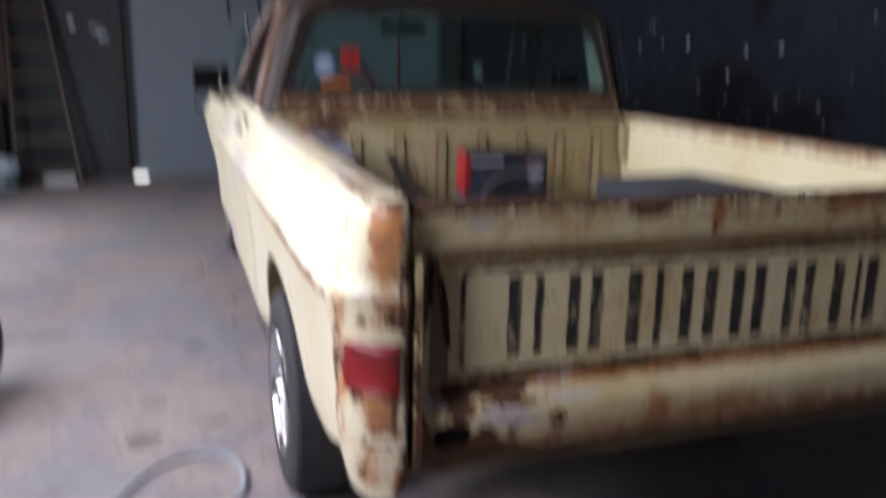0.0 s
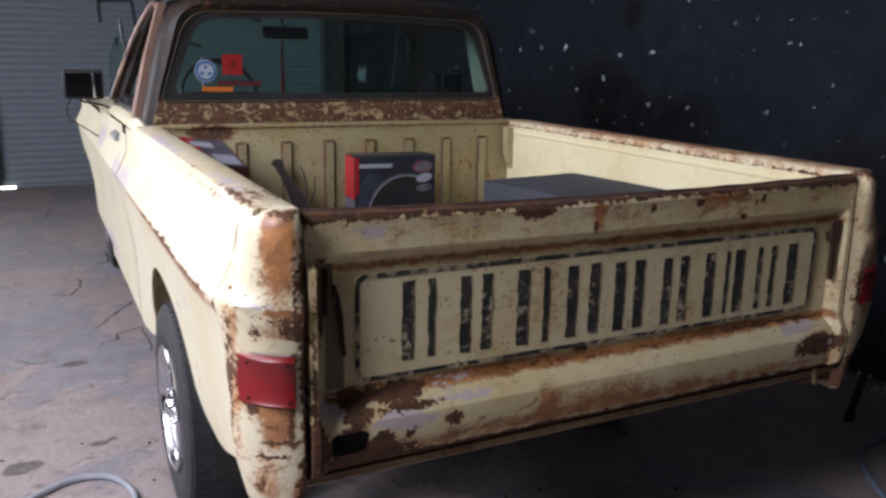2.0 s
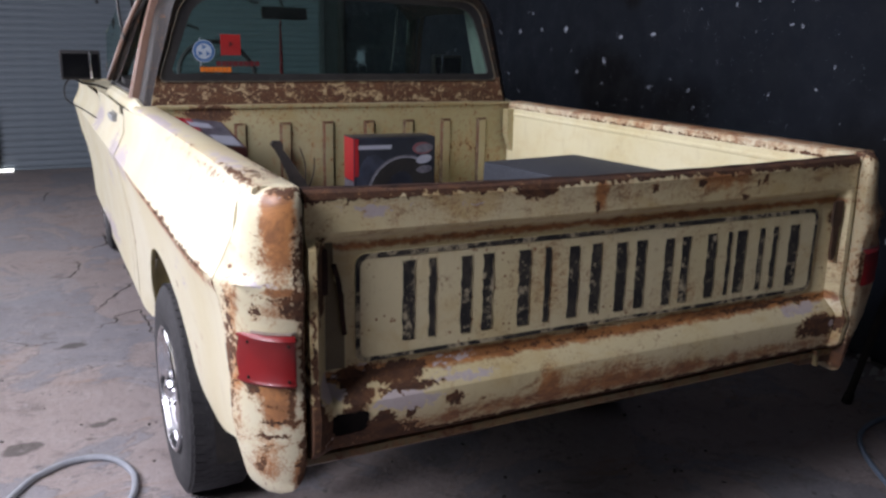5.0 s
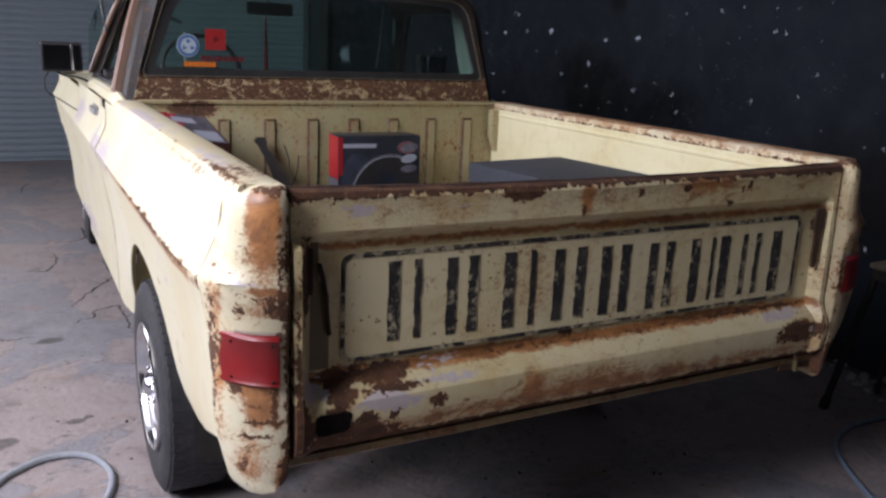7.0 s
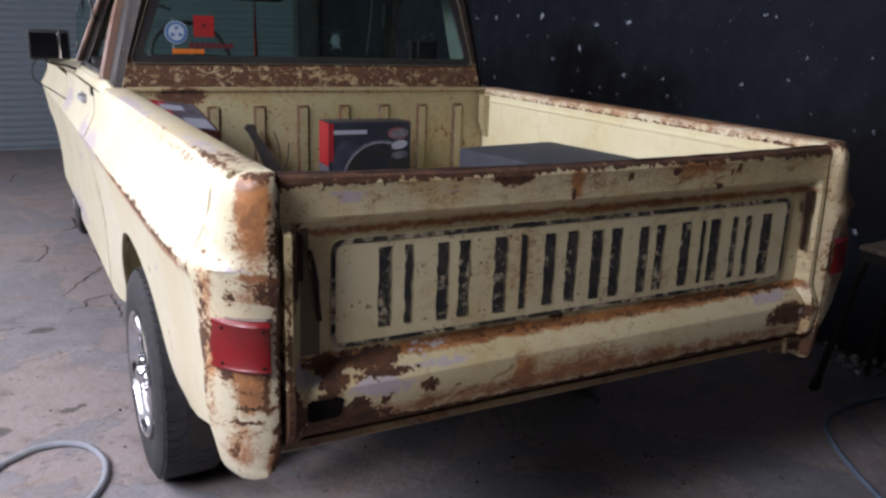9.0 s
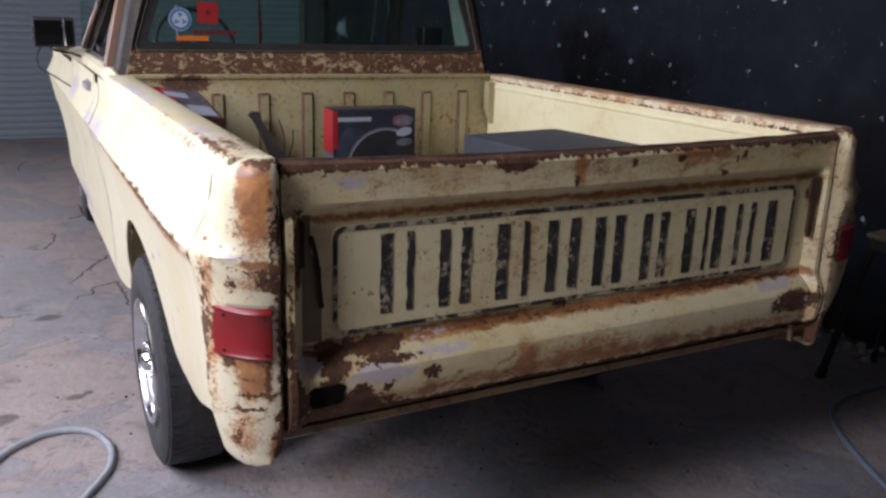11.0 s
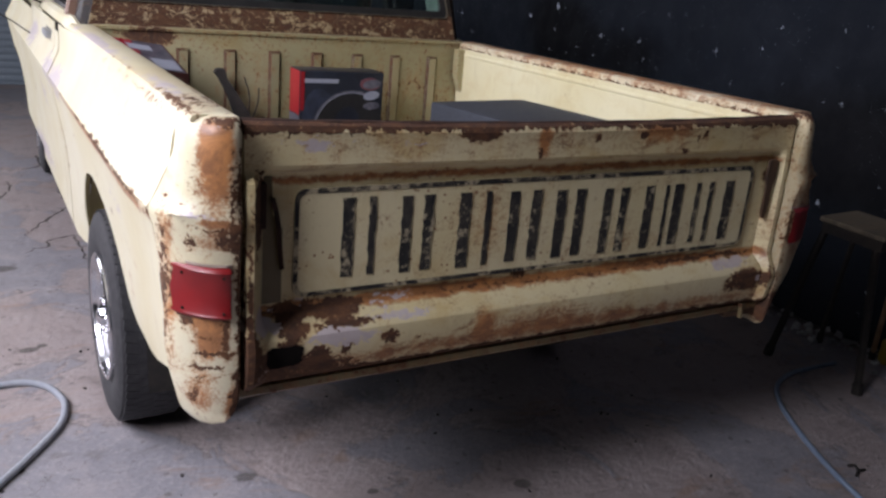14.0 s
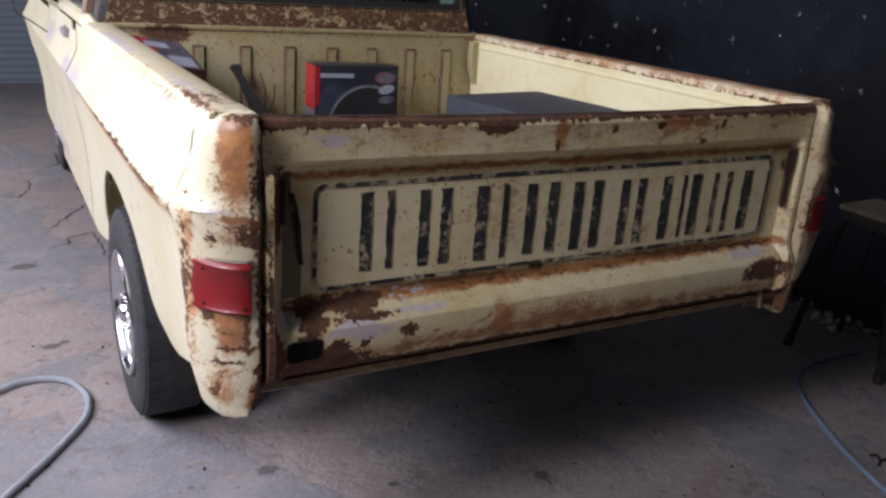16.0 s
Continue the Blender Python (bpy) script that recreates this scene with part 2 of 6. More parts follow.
# ---- materials ----
PAINT_SIDE = rusty_paint("bed_side_paint", rust=-0.075, stain=-0.20, dirt=0.22, pits=0.03,
    rust_at=[((-1.0, 0.35, 1.052), (0.06, 0.55, 0.022), 0.32), ((-1.0, 0.85, 1.052), (0.06, 0.40, 0.020), 0.32), ((-0.955, 0.10, 0.9), (0.04, 0.04, 0.4), 0.19), ((-0.93, 0.5, 1.235), (0.05, 1.2, 0.03), 0.20),
             ((-0.95, 0.58, 0.70), (0.08, 0.07, 0.12), 0.20), ((0.92, 1.0, 1.24), (0.05, 1.6, 0.03), 0.16), ((-0.96, 0.08, 0.85), (0.06, 0.05, 0.3), 0.12), ((-0.95, 0.45, 0.80), (0.05, 0.05, 0.05), 0.2),
             ((-1.0, 1.15, 1.050), (0.06, 0.16, 0.012), 0.24), ((-1.0, 1.55, 1.050), (0.06, 0.22, 0.012), 0.26), ((-1.0, 1.90, 1.048), (0.06, 0.12, 0.020), 0.26), ((-0.95, 1.96, 0.80), (0.06, 0.03, 0.34), 0.22), ((-0.95, 0.40, 0.555), (0.08, 0.30, 0.05), 0.24), ((-0.96, 0.75, 0.86), (0.05, 0.03, 0.02), 0.26), ((-0.96, 1.45, 0.93), (0.05, 0.05, 0.02), 0.26), ((-0.96, 0.62, 1.15), (0.05, 0.03, 0.015), 0.22)],
    stain_at=[((-1.0, 0.4, 1.036), (0.06, 1.2, 0.034), 0.66), ((-1.0, 1.4, 1.040), (0.06, 1.1, 0.020), 0.62), ((-0.95, 1.95, 0.85), (0.06, 0.06, 0.34), 0.30), ((-0.96, 0.5, 0.60), (0.06, 0.5, 0.06), 0.30), ((0.92, 1.0, 1.24), (0.09, 2.0, 0.05), 0.3), ((-0.96, 0.10, 0.8), (0.05, 0.10, 0.3), 0.3)],
    bare_at=[((-0.97, 1.80, 1.06), (0.2, 0.32, 0.12), 0.46), ((-0.97, 0.60, 0.93), (0.1, 0.30, 0.16), 0.20), ((-0.98, 0.05, 1.1), (0.1, 0.15, 0.10), 0.24), ((-1.0, 0.7, 1.03), (0.05, 0.8, 0.02), 0.16)])
PAINT_POST = rusty_paint("corner_post_paint", rust=0.030, stain=-0.03, flake=(1, 1, 1.2), pits=0.10,
    rust_at=[((-0.845, -0.03, 0.66), (0.018, 0.08, 0.09), 0.2), ((-0.915, -0.02, 0.735), (0.08, 0.12, 0.13), 0.075), ((-0.94, 0.0, 0.86), (0.05, 0.06, 0.05), 0.10), ((-0.928, -0.03, 1.008), (0.020, 0.08, 0.030), 0.22), ((-0.868, -0.05, 1.018), (0.028, 0.08, 0.030), 0.26), ((-0.90, -0.05, 1.040), (0.10, 0.08, 0.006), 0.20), ((-0.965, 0.065, 0.90), (0.022, 0.045, 0.34), 0.17), ((-0.948, 0.03, 0.92), (0.012, 0.04, 0.10), 0.16), ((-0.836, -0.03, 0.93), (0.010, 0.06, 0.7), 0.20), ((-0.850, -0.03, 1.0), (0.012, 0.06, 0.10), 0.16),
             ((-0.940, -0.03, 0.838), (0.026, 0.08, 0.026), 0.26), ((-0.89, -0.05, 0.768), (0.07, 0.08, 0.007), 0.26), ((-0.91, -0.05, 0.738), (0.06, 0.08, 0.006), 0.24), ((-0.925, -0.05, 0.712), (0.034, 0.08, 0.022), 0.22), ((-0.925, -0.03, 0.655), (0.020, 0.08, 0.05), 0.22), ((-0.88, -0.03, 1.252), (0.10, 0.06, 0.014), 0.26),
             ((0.846, -0.03, 0.93), (0.03, 0.08, 0.5), 0.16), ((0.87, 0.0, 0.65), (0.10, 0.12, 0.09), 0.45), ((0.92, 0.0, 1.02), (0.03, 0.08, 0.02), 0.2), ((-0.865, -0.04, 0.86), (0.014, 0.06, 0.16), 0.16), ((-0.935, -0.04, 1.15), (0.008, 0.05, 0.12), 0.22), ((-0.950, -0.04, 1.078), (0.022, 0.05, 0.012), 0.24), ((-0.852, -0.04, 1.12), (0.012, 0.05, 0.14), 0.18)],
    stain_at=[((-0.92, 0.0, 0.70), (0.09, 0.12, 0.11), 0.26), ((-0.93, 0.02, 0.845), (0.05, 0.08, 0.03), 0.4), ((-0.888, -0.04, 1.17), (0.060, 0.07, 0.16), 0.80), ((-0.885, -0.04, 1.215), (0.05, 0.07, 0.06), 0.30), ((-0.895, -0.03, 0.815), (0.050, 0.07, 0.075), 0.80), ((-0.92, -0.05, 0.715), (0.05, 0.06, 0.035), 0.5), ((-0.965, 0.03, 0.90), (0.025, 0.07, 0.34), 0.50), ((0.93, 0.0, 1.0), (0.14, 0.14, 0.36), 0.34), ((-0.845, -0.03, 0.645), (0.03, 0.06, 0.07), 0.6), ((-0.91, 0.0, 0.65), (0.06, 0.08, 0.06), 0.2), ((-0.91, -0.05, 1.01), (0.06, 0.06, 0.035), 0.6), ((-0.90, -0.05, 1.05), (0.1, 0.06, 0.012), 0.4)],
    bare_at=[((-0.93, -0.04, 1.068), (0.07, 0.08, 0.018), 0.42), ((-0.93, -0.05, 0.69), (0.06, 0.06, 0.05), 0.22), ((-0.885, -0.04, 1.243), (0.06, 0.05, 0.012), 0.36)])
# far post: darker copy of the post paint, its shade put into colour
PAINT_SHADED_POST = rusty_paint("shaded_post_paint", base=(0.52, 0.46, 0.31), rust=0.0, stain=0.06, dirt=0.9, pits=0.12,
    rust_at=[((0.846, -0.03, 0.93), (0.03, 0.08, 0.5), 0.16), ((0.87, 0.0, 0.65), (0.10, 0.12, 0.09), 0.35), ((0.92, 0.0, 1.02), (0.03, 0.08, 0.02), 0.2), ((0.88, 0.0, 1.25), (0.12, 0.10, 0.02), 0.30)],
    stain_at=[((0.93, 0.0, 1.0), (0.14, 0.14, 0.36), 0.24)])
PAINT_GATE = rusty_paint("tailgate_paint", base=(0.68, 0.605, 0.372), rust=-0.046, stain=0.075, dots=0.03, pits=0.08, dirt=0.9, flake=(0.8, 1, 1.9),
    rust_at=[
        # top edge, half-moon and spots below it
        ((0.0, 0.0, 1.240), (4.0, 0.08, 0.022), 0.66), ((0.0, -0.004, 1.228), (5.0, 0.05, 0.010), 0.34), ((0.3, 0.0, 1.234), (2.0, 0.08, 0.014), 0.22), ((-0.3, 0.0, 1.232), (0.8, 0.08, 0.014), 0.24), ((-0.62, 0.0, 1.236), (0.16, 0.05, 0.014), 0.30), ((-0.272, 0.0, 1.222), (0.074, 0.06, 0.040), 0.62), ((-0.46, 0.0, 1.232), (0.10, 0.05, 0.014), 0.26),
        ((0.077, 0.0, 1.194), (0.020, 0.05, 0.017), 0.42), ((0.234, 0.0, 1.200), (0.030, 0.05, 0.020), 0.42), ((0.428, 0.0, 1.196), (0.014, 0.05, 0.014), 0.42), ((0.452, 0.0, 1.200), (0.012, 0.05, 0.012), 0.42), ((-0.100, 0.0, 1.165), (0.012, 0.05, 0.022), 0.40), ((0.39, 0.0, 1.155), (0.025, 0.05, 0.016), 0.30),
        # creases above and below the panel
        ((0.0, 0.03, 1.114), (4.0, 0.05, 0.006), 0.10), ((-0.1, 0.03, 0.824), (1.6, 0.05, 0.014), 0.18), ((0.1, 0.0, 0.815), (1.0, 0.05, 0.012), 0.12), ((0.60, 0.03, 0.826), (0.30, 0.05, 0.012), 0.24), ((-0.09, 0.03, 0.846), (0.05, 0.05, 0.018), 0.34),
        # ends of the recess: rust, which on the left also deepens the recess's shade
        ((-0.814, 0.0, 0.99), (0.012, 0.08, 0.30), 0.24), ((-0.814, -0.03, 0.78), (0.022, 0.06, 0.24), 0.30), ((-0.785, 0.0, 1.06), (0.035, 0.07, 0.13), 0.50), ((0.775, 0.02, 1.06), (0.03, 0.06, 0.06), 0.25), ((0.806, -0.03, 0.95), (0.006, 0.05, 0.3), 0.20),
        # rolled foot, left corner
        ((-0.68, 0.0, 0.828), (0.13, 0.08, 0.030), 0.46), ((-0.595, 0.0, 0.822), (0.075, 0.08, 0.034), 0.62), ((-0.715, 0.0, 0.795), (0.045, 0.08, 0.06), 0.55), ((-0.805, 0.0, 0.745), (0.045, 0.08, 0.08), 0.50), ((-0.57, 0.0, 0.788), (0.14, 0.08, 0.014), 0.42), ((-0.655, 0.0, 0.735), (0.035, 0.08, 0.020), 0.50), ((-0.58, 0.0, 0.738), (0.022, 0.08, 0.022), 0.46), ((-0.475, 0.0, 0.745), (0.040, 0.08, 0.022), 0.52), ((-0.70, 0.0, 0.700), (0.22, 0.08, 0.040), 0.46), ((-0.735, 0.0, 0.735), (0.055, 0.08, 0.036), 0.75), ((-0.39, 0.0, 0.735), (0.05, 0.06, 0.02), 0.22), ((-0.25, 0.0, 0.73), (0.16, 0.06, 0.025), 0.16),
        # rolled foot, right corner
        ((0.715, 0.0, 0.750), (0.12, 0.08, 0.052), 0.60), ((0.81, 0.0, 0.76), (0.03, 0.08, 0.06), 0.30), ((0.0, 0.0, 0.668), (4.0, 0.10, 0.020), 0.42), ((0.45, 0.0, 0.69), (0.6, 0.08, 0.012), 0.14)],
    # run-off stains; the one at x 0.795 dims the brightly lit end slope
    stain_at=[((0.1, 0.0, 1.20), (2.0, 0.05, 0.09), 0.10), ((0.0, 0.03, 1.116), (4.0, 0.05, 0.013), 0.40), ((0.0, 0.0, 0.700), (2.0, 0.06, 0.035), 0.30), ((0.0, 0.03, 0.826), (4.0, 0.05, 0.020), 0.55), ((-0.09, 0.0, 1.19), (0.025, 0.05, 0.06), 0.35), ((-0.22, 0.0, 0.745), (0.05, 0.05, 0.05), 0.4), ((0.30, 0.0, 1.21), (0.15, 0.05, 0.04), 0.2), ((0.795, 0.0, 0.95), (0.03, 0.09, 0.16), 0.14), ((-0.02, 0.0, 0.735), (0.30, 0.06, 0.05), 0.22)],
    bare_at=[((-0.780, 0.0, 0.812), (0.065, 0.06, 0.045), 0.70), ((-0.68, 0.0, 0.838), (0.06, 0.06, 0.020), 0.50), ((-0.47, 0.0, 0.828), (0.15, 0.06, 0.026), 0.55), ((-0.60, 0.0, 0.758), (0.14, 0.06, 0.032), 0.62), ((-0.45, 0.0, 0.790), (0.16, 0.06, 0.020), 0.46), ((-0.63, 0.0, 0.775), (0.06, 0.06, 0.018), 0.5), ((-0.79, 0.0, 0.70), (0.04, 0.06, 0.015), 0.4), ((0.78, 0.0, 0.752), (0.018, 0.06, 0.022), 0.6),
        ((0.66, 0.0, 0.806), (0.14, 0.06, 0.022), 0.60), ((0.55, 0.0, 0.765), (0.07, 0.06, 0.030), 0.34), ((-0.66, 0.0, 1.20), (0.16, 0.06, 0.04), 0.28), ((-0.42, 0.0, 1.19), (0.10, 0.06, 0.03), 0.20)])
PAINT_PANEL = rusty_paint("lettered_panel_paint", base=(0.69, 0.625, 0.400), rust=-0.070, stain=0.07, dirt=0.65, dots=0.07, pits=0.06, rust_at=[((-0.17, 0.03, 1.0), (0.02, 0.05, 0.03), 0.2)], stain_at=[((-0.15, 0.03, 1.0), (0.25, 0.05, 0.14), 0.14), ((0.3, 0.03, 0.9), (0.4, 0.05, 0.06), 0.10)])
# bulkhead: dirty cream, with its dimmer light put into the base colour
PAINT_BULKHEAD_DIM = rusty_paint("dim_bulkhead_paint", base=(0.39, 0.355, 0.21), rust=0.016, stain=0.03, dirt=0.8, pits=0.21, flake=(1.6, 1, 0.45), rust_at=[((0, 1.95, 1.24), (3.0, 0.1, 0.03), 0.08), ((-0.62, 1.95, 1.22), (0.14, 0.1, 0.05), 0.34), ((0.5, 1.95, 0.85), (1.4, 0.1, 0.35), 0.06), ((0.4, 1.95, 1.05), (0.9, 0.1, 0.2), 0.05)])
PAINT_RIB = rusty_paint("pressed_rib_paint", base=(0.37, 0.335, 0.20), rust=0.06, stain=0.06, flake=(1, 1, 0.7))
# rib slopes: rust, plus the shade of pressed channels put into the colour
PAINT_RIB_SHADE = rusty_paint("shaded_rib_edge_paint", base=(0.20, 0.16, 0.085), rust=0.15, stain=0.15, flake=(1, 1, 0.8))
PAINT_INNER = rusty_paint("inner_bed_paint", base=(0.70, 0.65, 0.43), rust=-0.11, stain=-0.10, pits=0.02, stain_at=[((0.8, 1.0, 1.22), (0.1, 3.0, 0.05), 0.22)])
PAINT_RAIL = rusty_paint("bed_rail_paint", base=(0.68, 0.63, 0.46), rust=-0.11, stain=0.0, bare_at=[((-0.90, 1.3, 1.25), (0.06, 1.2, 0.1), 0.36), ((-0.88, 0.35, 1.25), (0.05, 0.35, 0.1), 0.28)],
    # rail rust; the band at x 0.822 also paints the lip's shadow line
    rust_at=[((-0.91, 1.0, 1.25), (0.02, 2.4, 0.05), 0.22), ((-0.87, 0.2, 1.25), (0.07, 0.35, 0.05), 0.30), ((-0.83, 0.8, 1.25), (0.02, 1.5, 0.05), 0.2), ((0.822, 1.0, 1.226), (0.014, 5.0, 0.012), 0.42), ((0.919, 1.0, 1.244), (0.008, 5.0, 0.012), 0.30), ((0.87, 0.05, 1.25), (0.1, 0.30, 0.04), 0.26)], stain_at=[((0.87, 1.0, 1.25), (0.12, 4.0, 0.06), 0.38)])
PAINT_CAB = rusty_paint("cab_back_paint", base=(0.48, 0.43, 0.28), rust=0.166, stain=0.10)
PAINT_ROOF = rusty_paint("cab_roof_paint", base=(0.016, 0.014, 0.013), rust=0.060, stain=-0.10, gloss=0.46, spec=0.22, bare_at=[((-0.86, 2.06, 1.45), (0.06, 0.08, 0.5), 0.12)])
# the pale patches paint the bright reflection along the pillar's edge
PAINT_PILLAR = rusty_paint("door_pillar_paint", base=(0.20, 0.125, 0.095), rust=-0.01, stain=-0.02, dirt=0.7, bare_at=[((-0.88, 2.10, 1.50), (0.03, 0.10, 0.42), 0.28)])
ARCH_PAINT = rusty_paint("arch_lining_paint", base=(0.30, 0.25, 0.11), rust=-0.02, stain=0.02, dirt=0.8)
# dark olive that puts the latch recess's shade into colour
RECESS_SHADE = rusty_paint("recess_shade", base=(0.13, 0.105, 0.052), rust=0.02, stain=0.0, dirt=0.8)
PAINT_DOOR = rusty_paint("door_paint", rust=-0.11, stain=-0.12, rust_at=[((-0.93, 3.0, 0.52), (0.1, 1.2, 0.10), 0.22), ((-1.0, 4.3, 0.9), (0.1, 0.25, 0.3), 0.28), ((-0.95, 2.03, 0.80), (0.08, 0.03, 0.32), 0.24), ((-0.95, 2.3, 1.06), (0.08, 0.10, 0.03), 0.22), ((-0.95, 3.3, 0.80), (0.08, 0.03, 0.30), 0.24)], bare_at=[((-0.95, 2.1, 1.06), (0.2, 0.35, 0.12), 0.46), ((-0.95, 3.0, 1.12), (0.2, 0.35, 0.12), 0.46), ((-0.95, 2.6, 0.90), (0.2, 0.25, 0.16), 0.34), ((-0.94, 3.2, 0.52), (0.1, 0.9, 0.10), 0.42)])
BRACKET_RUST = grainy("brown_rust", (0.035, 0.020, 0.012), (0.10, 0.052, 0.026), 0.8, 25, bump=0.4)
DARK_RUST = grainy("dark_rust", (0.014, 0.009, 0.008), (0.058, 0.029, 0.019), 0.85, 45, bump=0.5, spec=0.25)
UNDERBODY = grainy("underbody_black", (0.012, 0.011, 0.010), (0.035, 0.028, 0.022), 0.85, 25)
CHROME = grainy("chrome", (0.66, 0.67, 0.70), (0.80, 0.80, 0.82), 0.20, 20, metal=1.0, bump=0.03)
OLD_CHROME = grainy("dull_chrome", (0.30, 0.31, 0.32), (0.48, 0.48, 0.48), 0.45, 30, metal=0.6, bump=0.05)
RUBBER = grainy("tyre_rubber", (0.020, 0.020, 0.022), (0.048, 0.047, 0.048), 0.82, 40, bump=0.15)
BLACK_PLASTIC = grainy("black_plastic", (0.014, 0.014, 0.015), (0.028, 0.027, 0.026), 0.45, 60, bump=0.08)
SEAT = grainy("seat_vinyl", (0.02, 0.02, 0.022), (0.045, 0.042, 0.04), 0.6, 30)


def concrete_floor():
    m, nt, b = plain("concrete_floor", 0.8)
    v = where(nt)
    warp = nt.nodes.new("ShaderNodeTexNoise")
    put(nt, warp.inputs["Vector"], v)
    warp.inputs["Scale"].default_value, warp.inputs["Detail"].default_value = 2.6, 6
    w = nt.nodes.new("ShaderNodeVectorMath")
    w.operation = "MULTIPLY_ADD"
    nt.links.new(warp.outputs["Color"], w.inputs[0])
    w.inputs[1].default_value = (0.9, 0.9, 0)
    put(nt, w.inputs[2], v)
    c = nt.nodes.new("ShaderNodeTexVoronoi")
    c.feature, c.voronoi_dimensions = "DISTANCE_TO_EDGE", "2D"
    nt.links.new(w.outputs[0], c.inputs["Vector"])
    c.inputs["Scale"].default_value = 1.15
    fx = nt.nodes.new("ShaderNodeSeparateXYZ")
    put(nt, fx.inputs[0], v)
    some = calc(nt, "MULTIPLY", step(nt, grain(nt, v, 0.9, 3), 0.42, 0.52), step(nt, fx.outputs["X"], -1.5, -2.1))
    crack = calc(nt, "MULTIPLY", step(nt, c.outputs["Distance"], 0.009, 0.001), some)
    fine, mid, wide = grain(nt, v, 55, 5, 0.7), grain(nt, v, 6, 6, 0.65, 0.5), grain(nt, v, 0.8, 5, 0.6)
    tone = mix(nt, step(nt, wide, 0.35, 0.62), (0.262, 0.226, 0.208), (0.225, 0.200, 0.190))
    # smooth grey skin that has flaked off in patches down to a warmer, rougher bed
    patch = calc(nt, "ADD", grain(nt, stretch(nt, v, (1.0, 0.8, 1)), 1.5, 9, 0.66, 0.7), calc(nt, "MULTIPLY", blobs(nt, v, [((-1.35, 3.3, 0), (0.6, 0.6, 1), 1.0), ((-1.3, 1.9, 0), (0.5, 0.35, 1), -0.5), ((0.1, 0.55, 0), (0.5, 0.25, 1), 0.6)]), 0.16))
    worn = step(nt, patch, 0.535, 0.50)
    tone = mix(nt, worn, mix(nt, mid, (0.205, 0.195, 0.195), (0.262, 0.248, 0.246)), mix(nt, mid, (0.255, 0.205, 0.180), (0.370, 0.312, 0.275)))
    rim = calc(nt, "MULTIPLY", step(nt, patch, 0.500, 0.512), step(nt, patch, 0.530, 0.516))
    tone = mix(nt, calc(nt, "MULTIPLY", rim, calc(nt, "MULTIPLY", step(nt, mid, 0.42, 0.60), 0.7)), tone, (0.115, 0.095, 0.082))
    tone = mix(nt, step(nt, mid, 0.48, 0.72, 0, 0.55), tone, (0.35, 0.305, 0.28))
    tone = mix(nt, step(nt, mid, 0.46, 0.28, 0, 0.7), tone, (0.13, 0.112, 0.10))
    tone = mix(nt, step(nt, fine, 0.5, 0.75, 0, 0.6), tone, (0.40, 0.36, 0.33))
    pits = grain(nt, v, 22, 5, 0.75, 0.6)
    tone = mix(nt, step(nt, pits, 0.42, 0.30, 0, 0.6), tone, (0.13, 0.112, 0.102))
    tone = mix(nt, step(nt, pits, 0.58, 0.70, 0, 0.5), tone, (0.37, 0.335, 0.305))
    rusty = step(nt, grain(nt, stretch(nt, v, (1, 2.2, 1)), 2.3, 6, 0.7, 0.8), 0.55, 0.70, 0, 0.48)
    tone = mix(nt, rusty, tone, (0.29, 0.175, 0.105))
    # oil spots, and a long dark band at x 2.46 along the wall's foot
    oil_and_band = blobs(nt, v, [((-1.43, 1.675, 0), (0.10, 0.075, 1), 1.0), ((-1.15, 1.775, 0), (0.05, 0.035, 1), 1.0), ((-1.10, 1.80, 0), (0.03, 0.03, 1), 0.8), ((-1.19, 1.655, 0), (0.05, 0.03, 1), 0.5), ((0.19, 0.25, 0), (0.045, 0.034, 1), 0.8), ((-0.28, 0.40, 0), (0.03, 0.022, 1), 0.9), ((-0.62, 0.62, 0), (0.05, 0.04, 1), 0.7), ((2.46, 0.6, 0), (0.12, 1.6, 1), 0.9),
        ((-1.2, 2.75, 0), (0.09, 0.06, 1), 0.9), ((-2.0, 3.1, 0), (0.35, 0.12, 1), 0.7)])
    oil_and_band = step(nt, calc(nt, "ADD", oil_and_band, calc(nt, "MULTIPLY", calc(nt, "SUBTRACT", grain(nt, v, 18, 4), 0.5), 0.8)), 0.18, 0.42)
    tone = mix(nt, calc(nt, "MULTIPLY", oil_and_band, 0.8), tone, (0.075, 0.065, 0.055))
    specks = nt.nodes.new("ShaderNodeTexVoronoi")
    put(nt, specks.inputs["Vector"], v)
    specks.voronoi_dimensions = "2D"
    specks.inputs["Scale"].default_value = 9
    sp = calc(nt, "MULTIPLY", step(nt, calc(nt, "ADD", specks.outputs["Distance"], calc(nt, "MULTIPLY", calc(nt, "SUBTRACT", fine, 0.5), 0.5)), 0.09, 0.05), step(nt, grain(nt, v, 3, 3), 0.50, 0.58))
    tone = mix(nt, calc(nt, "MULTIPLY", sp, 0.7), tone, (0.10, 0.09, 0.08))
    hair = nt.nodes.new("ShaderNodeTexVoronoi")
    hair.feature, hair.voronoi_dimensions = "DISTANCE_TO_EDGE", "2D"
    nt.links.new(w.outputs[0], hair.inputs["Vector"])
    hair.inputs["Scale"].default_value = 5.5
    line = calc(nt, "MULTIPLY", step(nt, hair.outputs["Distance"], 0.016, 0.003), step(nt, grain(nt, v, 2.1, 4), 0.52, 0.62))
    tone = mix(nt, calc(nt, "MULTIPLY", line, 0.55), tone, (0.11, 0.095, 0.085))
    scuff = step(nt, grain(nt, stretch(nt, v, (1, 2.6, 1)), 9, 7, 0.78, 1.2), 0.56, 0.66, 0, 0.55)
